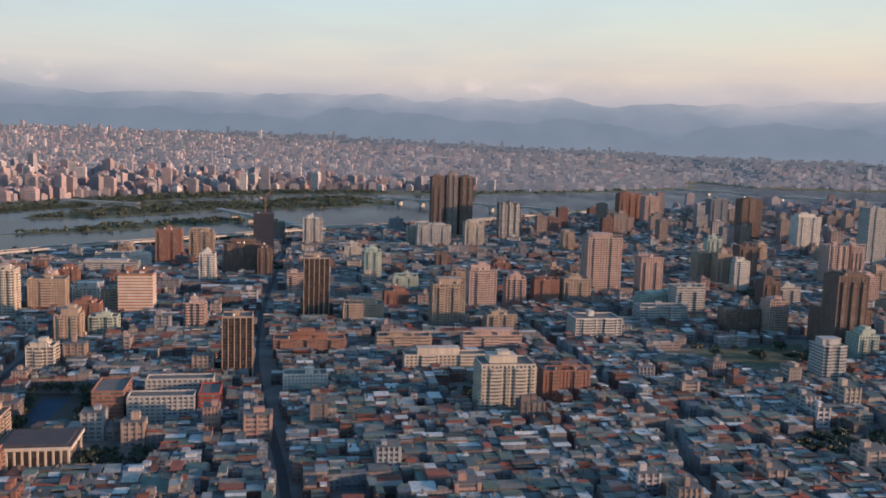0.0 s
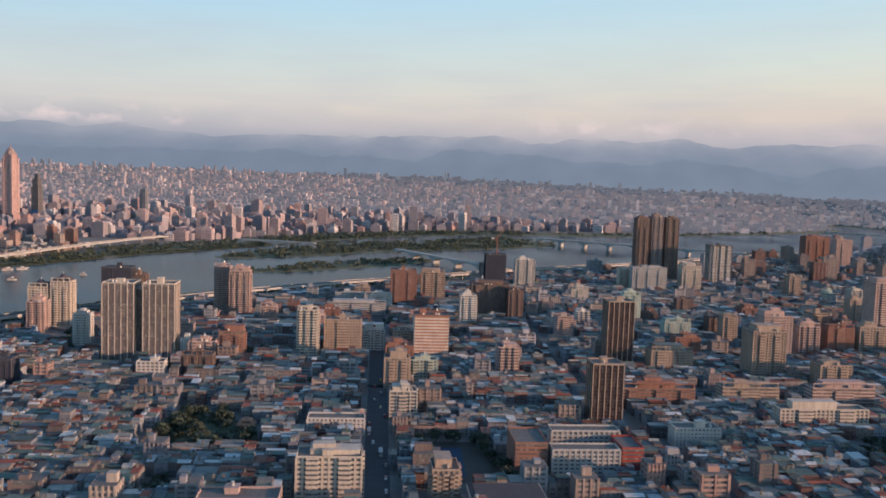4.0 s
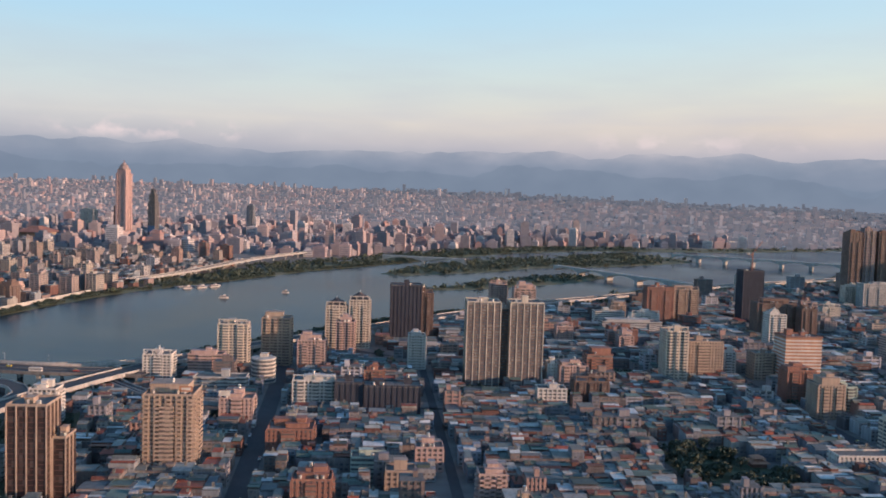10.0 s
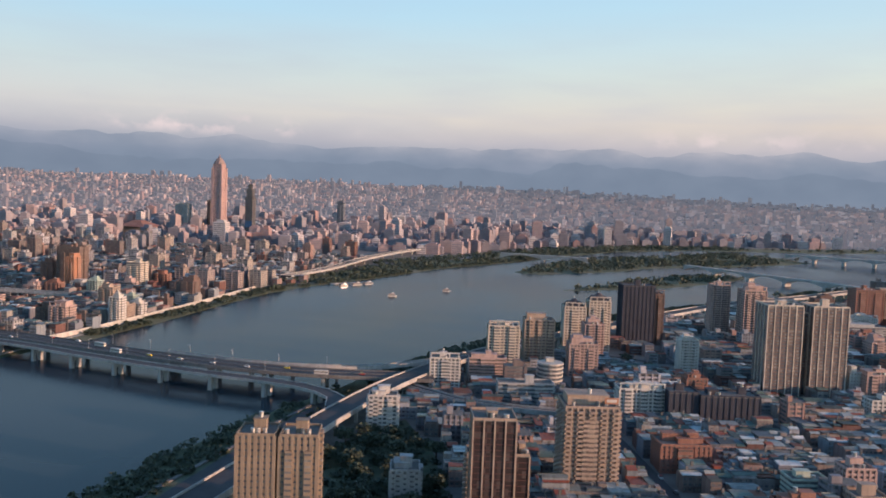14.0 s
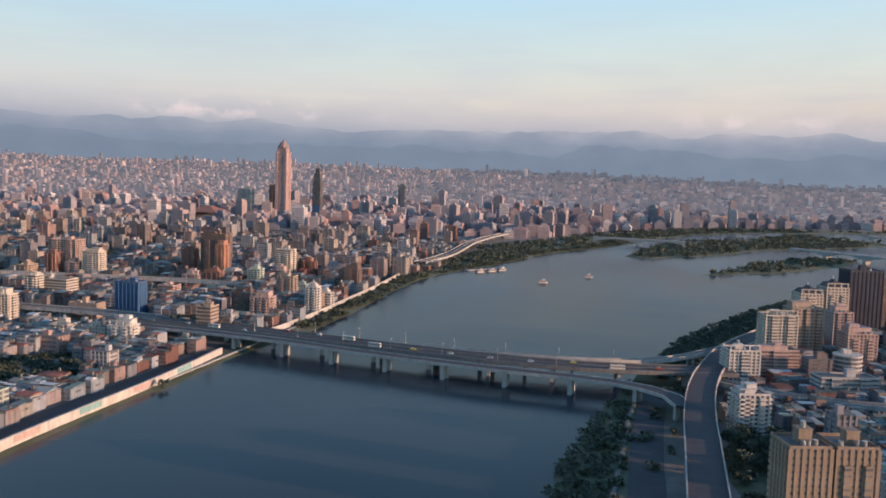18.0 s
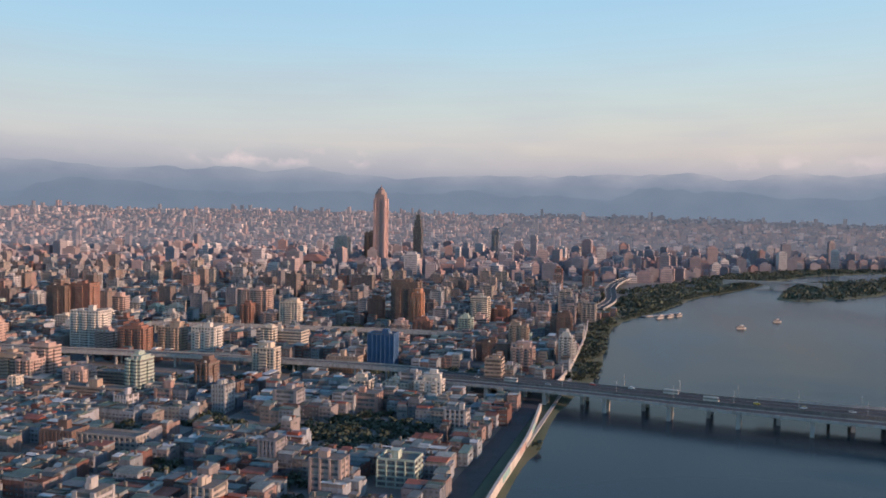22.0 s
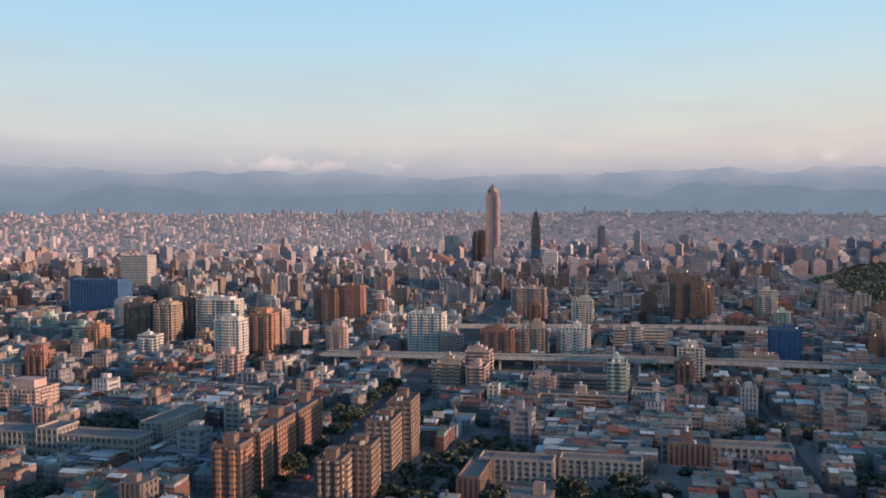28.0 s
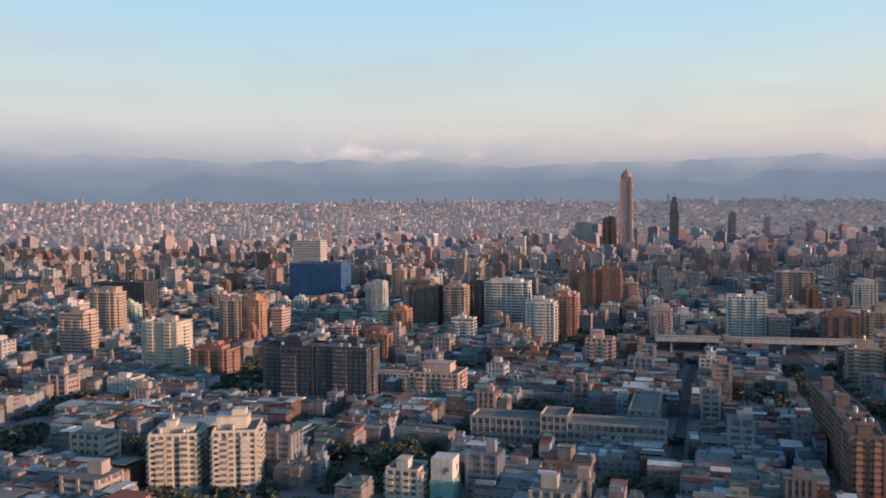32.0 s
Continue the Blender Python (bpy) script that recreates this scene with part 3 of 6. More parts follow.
# ---- towers ----
# band share, band proud, pier spacing, pier width, storey
STYLES = {"grid": (0.50, 0.16, 2.2, 0.75, 1.65), "bands": (0.52, 0.28, 0, 0, 1.65), "cols": (0.36, 0.06, 3.4, 0.45, 1.65), "balc": (0.40, 0.20, 1.9, 0.6, 1.55),
          "solid": (0.62, 0.12, 1.7, 0.95, 1.65), "fins": (0.14, 0.06, 3.0, 0.42, 1.65), "ribs": (0.40, 0.06, 3.6, 0.5, 1.65), "net": (0.12, 0.05, 2.6, 0.25, 2.0), "stripe": (0.45, 0.35, 0, 0, 1.9), "school": (0.42, 0.25, 2.0, 0.45, 2.4)}
TANK_MESH = prism_mesh("water_tank", 0.65, 0.65, 0, 1.5, 10, STEEL)
TOWER_COUNT = [0]


def tower_body(root, ox, oy, w, d, h, wall, style, glass, z0=0.0, fine=True, wall2=None):
    """A storeyed block: glazed core, floor bands, piers, roof and parapet, as parts of root."""
    share, proud, gap, pw, st = STYLES[style]
    n = max(1, round(h / st))
    st = h / n
    core = boxes_mesh("glazed_core", [(0, 0, z0, w, d, h)], wall if style == "net" else glass)
    part("glazed_core", core, None, root, loc=(ox, oy, 0))
    bh = st * share
    e = 2 * proud
    ring = lambda z, hh: [(0, -d / 2 - proud / 2, z, w + e, proud, hh), (0, d / 2 + proud / 2, z, w + e, proud, hh), (-w / 2 - proud / 2, 0, z, proud, d, hh), (w / 2 + proud / 2, 0, z, proud, d, hh)]
    frame_boxes, pier_boxes = [], []
    if fine:
        jut = []
        if style == "balc":
            for size, other, axis in ((w, d, 0), (d, w, 1)):
                m = max(1, round(size / gap))
                for k in range(0, m, 2):
                    a = -size / 2 + size * (k + 0.5) / m
                    for sgn in (-1, 1):
                        bx = (a, sgn * (other / 2 + 0.5), 0.05, size / m * 0.92, 1.0, 0.75) if axis == 0 else (sgn * (other / 2 + 0.5), a, 0.05, 1.0, size / m * 0.92, 0.75)
                        if axis == 1 or sgn < 0:
                            jut.append(bx)
        band = boxes_mesh("floor_band", ring(0, bh) + jut, wall2 or wall)
        for k in range(n):
            part("floor_band", band, None, root, loc=(ox, oy, z0 + k * st))
    else:
        frame_boxes = [q for k in range(n) for q in ring(z0 + k * st, bh)]
    if gap:
        px = max(0.3, proud + 0.12)
        spots = []
        for size, other, axis in ((w, d, 0), (d, w, 1)):
            m = max(1, round(size / gap))
            for k in range(m + 1):
                a = -size / 2 + size * k / m
                for sgn in (-1, 1):
                    if (axis == 0 and sgn < 0) or (axis == 1 and abs(a) < d / 2 - 0.1):
                        spots.append((a, sgn * (other / 2 + px / 2), axis))
        pm = [boxes_mesh("pier", [(0, 0, z0, pw, px, h + 0.25)], wall), boxes_mesh("pier", [(0, 0, z0, px, pw, h + 0.25)], wall)]
        for a, q, axis in spots:
            x, y = (a, q) if axis == 0 else (q, a)
            if fine:
                part("pier", pm[axis], None, root, loc=(ox + x, oy + y, 0))
            else:
                pier_boxes.append((x, y, z0, px if axis else pw, pw if axis else px, h + 0.25))
    if frame_boxes:
        me = boxes_mesh("facade_frame", frame_boxes + pier_boxes, wall2 or wall)
        me.materials.append(wall)
        me.polygons.foreach_set("material_index", np.repeat([0, 1], [6 * len(frame_boxes), 6 * len(pier_boxes)]).astype(np.int32))
        part("facade_frame", me, None, root, loc=(ox, oy, 0))
    t = 0.3
    part("roof", boxes_mesh("roof", [(0, 0, z0 + h, w + e, d + e, 0.25)], FLAT_ROOF), None, root, loc=(ox, oy, 0))
    zz = z0 + h + 0.25
    part("parapet", boxes_mesh("parapet", [(0, -d / 2 - proud + t / 2, zz, w + e, t, 0.7), (0, d / 2 + proud - t / 2, zz, w + e, t, 0.7),
                                           (-w / 2 - proud + t / 2, 0, zz, t, d + e - 2 * t, 0.7), (w / 2 + proud - t / 2, 0, zz, t, d + e - 2 * t, 0.7)], wall), None, root, loc=(ox, oy, 0))
    return zz


def roof_gear(root, ox, oy, w, d, z, wall, rng, huts=1):
    for k in range(huts):
        hw, hd, hh = min(w * 0.45, rng.uniform(2.5, 5)), min(d * 0.5, rng.uniform(2.5, 4.5)), rng.uniform(1.8, 3.4)
        x = ox + (k - (huts - 1) / 2) * w / max(1, huts) * 0.8 + rng.uniform(-0.1, 0.1) * w
        y = oy + rng.uniform(-0.15, 0.2) * d
        hut = part("stair_hut", boxes_mesh("stair_hut", [(0, 0, 0, hw, hd, hh), (0, 0, hh, hw + 0.4, hd + 0.4, 0.18)], wall), None, root, loc=(x, y, z))
        if rng.random() < 0.4:
            part("water_tank", TANK_MESH, None, hut, loc=(0, 0, hh + 0.18))
    for k in range(rng.choice((0, 1, 3))):
        part("water_tank", TANK_MESH, None, root, "stainless steel water tank", loc=(ox + rng.uniform(-0.35, 0.35) * w, oy + rng.uniform(-0.38, -0.25) * d, z))


def bay_mesh(bw, bd, h, st, share, wall, glass):
    """A projecting bay: glazed shaft with a solid apron at every storey."""
    n = max(2, round(h / st))
    st = h / n
    rings = []
    for k in range(n):
        rings += [(0.0, k * st), (0.0, k * st + st * share), (0.14, k * st + st * share), (0.14, (k + 1) * st)]
    rings += [(0.0, h), (0.0, h + 0.5)]
    vs = [(sx * (bw / 2 - e), sy * (bd / 2 - e), z) for e, z in rings for sx, sy in ((-1, -1), (1, -1), (1, 1), (-1, 1))]
    fs, ms = [], []
    for k in range(len(rings) - 1):
        a, b = 4 * k, 4 * k + 4
        fs += [(a + q, a + (q + 1) % 4, b + (q + 1) % 4, b + q) for q in range(4)]
        ms += [0 if rings[k][0] and rings[k + 1][0] else 1] * 4
    fs.append(tuple(range(len(vs) - 4, len(vs))))
    me = bpy.data.meshes.new("bay")
    me.from_pydata(vs, [], fs)
    me.materials.append(glass)
    me.materials.append(wall)
    me.polygons.foreach_set("material_index", np.array(ms + [1], np.int32))
    return me


def tower_relief(root, w, d, h, z, wall, wall2, style, glass, rng):
    """Bays on the front and the sunny flank, a setback crown and roof frames."""
    share, proud, gap, pw, st = STYLES[style]
    if style in ("net", "ribs", "fins", "stripe", "school") or h < 9 or w < 7:
        return
    count = rng.choice((1, 2, 2, 3))
    bw = w / (2.4 * count + rng.uniform(0, 1.2))
    me = bay_mesh(bw, rng.uniform(1.0, 1.6), h * rng.choice((1.0, 0.93, 0.86)), st, min(0.6, share + 0.06), wall2, glass)
    for k in range(count):
        part("bay", me, None, root, loc=(-w / 2 + w * (k + 0.5) / count + rng.uniform(-0.03, 0.03) * w, -d / 2 - proud - 0.2, 0))
    bd_ = d / rng.uniform(2.4, 3.2)
    me = bay_mesh(1.4, bd_, h * rng.choice((1.0, 0.92)), st, min(0.6, share + 0.06), wall2, glass)
    part("bay", me, None, root, loc=(w / 2 + proud + 0.2, rng.uniform(-0.15, 0.15) * d, 0))
    if rng.random() < 0.75:
        cw, cd, ch = w * rng.uniform(0.45, 0.8), d * rng.uniform(0.5, 0.75), st * rng.choice((1, 1, 2))
        cx = rng.uniform(-0.5, 0.5) * (w - cw) * 0.8
        top = [(0, 0, 0, cw, cd, ch), (0, 0, ch, cw + 0.5, cd + 0.5, 0.2)]
        if rng.random() < 0.5:
            top.append((cw * rng.uniform(-0.25, 0.25), 0, ch + 0.2, cw * 0.45, cd * 0.6, st))
        part("penthouse", boxes_mesh("penthouse", top, wall), None, root, loc=(cx, d * 0.08, z))
    if rng.random() < 0.35 and w > 10:
        posts = [(a * (w / 2 - 0.4), -d / 2 + 0.4, 0, 0.5, 0.5, 2.6) for a in (-1, -0.33, 0.33, 1)]
        part("roof_frame", boxes_mesh("roof_frame", posts + [(0, -d / 2 + 0.4, 2.6, w, 0.6, 0.45)], wall), None, root, loc=(0, 0, z))


LOOKS = {"grid": "with a grid of windows", "bands": "with long window bands", "cols": "with tall vertical piers", "balc": "with stacked balconies",
         "solid": "with small windows", "ribs": "with slim widely spaced piers", "fins": "with pale fins over dark glass", "net": "wrapped in construction netting", "stripe": "with bright horizontal stripes", "school": "with rows of wide windows"}


def tower(side, x, y, w, d, h, rot, color, style, name="apartment_tower", color2=None, huts=1, wings=(), glass=None, label=""):
    """side: L or R for the front corner, C for the middle of the front, at x, y. wings: (offset along, offset back, w, d, h)."""
    rng = random.Random(TOWER_COUNT[0] + 17)
    TOWER_COUNT[0] += 1
    u, v = Vector((math.cos(rot), math.sin(rot))), Vector((-math.sin(rot), math.cos(rot)))
    o = Vector((x, y)) + v * d / 2 + u * (w / 2 if side == "L" else -w / 2 if side == "R" else 0)
    tall = "tall " if h > 28 else "low " if h < 11 else ""
    root = thing(name, o.x, o.y, 0, rot, label or f"{tall}{color} {name.replace('_', ' ')} {LOOKS[style]}", "building")
    fine = o.y < 415 and h > 7
    g = glass or (GLASS_WARM if color in ("tan", "brown", "maroon", "brick", "pink") else GLASS)
    z = tower_body(root, 0, 0, w, d, h, WALL[color], style, g, fine=fine, wall2=WALL[color2] if color2 else None)
    if name not in ("school_block", "market_hall", "stair_tower"):
        roof_gear(root, 0, 0, w, d, z, WALL[color], rng, huts)
        tower_relief(root, w, d, h, z, WALL[color], WALL[color2 or color], style, g, rng)
    block_rect(o.x, o.y, w, d, rot)
    for a, b, ww, dd, hh in wings:
        z = tower_body(root, a, b, ww, dd, hh, WALL[color], style, g, fine=fine, wall2=WALL[color2] if color2 else None)
        roof_gear(root, a, b, ww, dd, z, WALL[color], rng, 1)
        c = o + u * a + v * b
        block_rect(c.x, c.y, ww, dd, rot)
    return root, o


W, E_ = WEST, EAST
GROVES = []
for gx_ in np.arange(-1700, 500, 8.0):
    for gy_ in np.arange(244, 900, 8.0):
        east = gx_ < -780
        q = noise.noise((gx_ / 46, gy_ / 46, 12)) + 0.35 * noise.noise((gx_ / 17, gy_ / 17, 5))
        if q > (0.22 if east else 0.44) and is_free(gx_, gy_):
            GROVES.append((gx_, gy_))
            spot_ = cell(gx_, gy_)
            FREE[spot_[0] - 1:spot_[0] + 2, spot_[1] - 1:spot_[1] + 2] = False
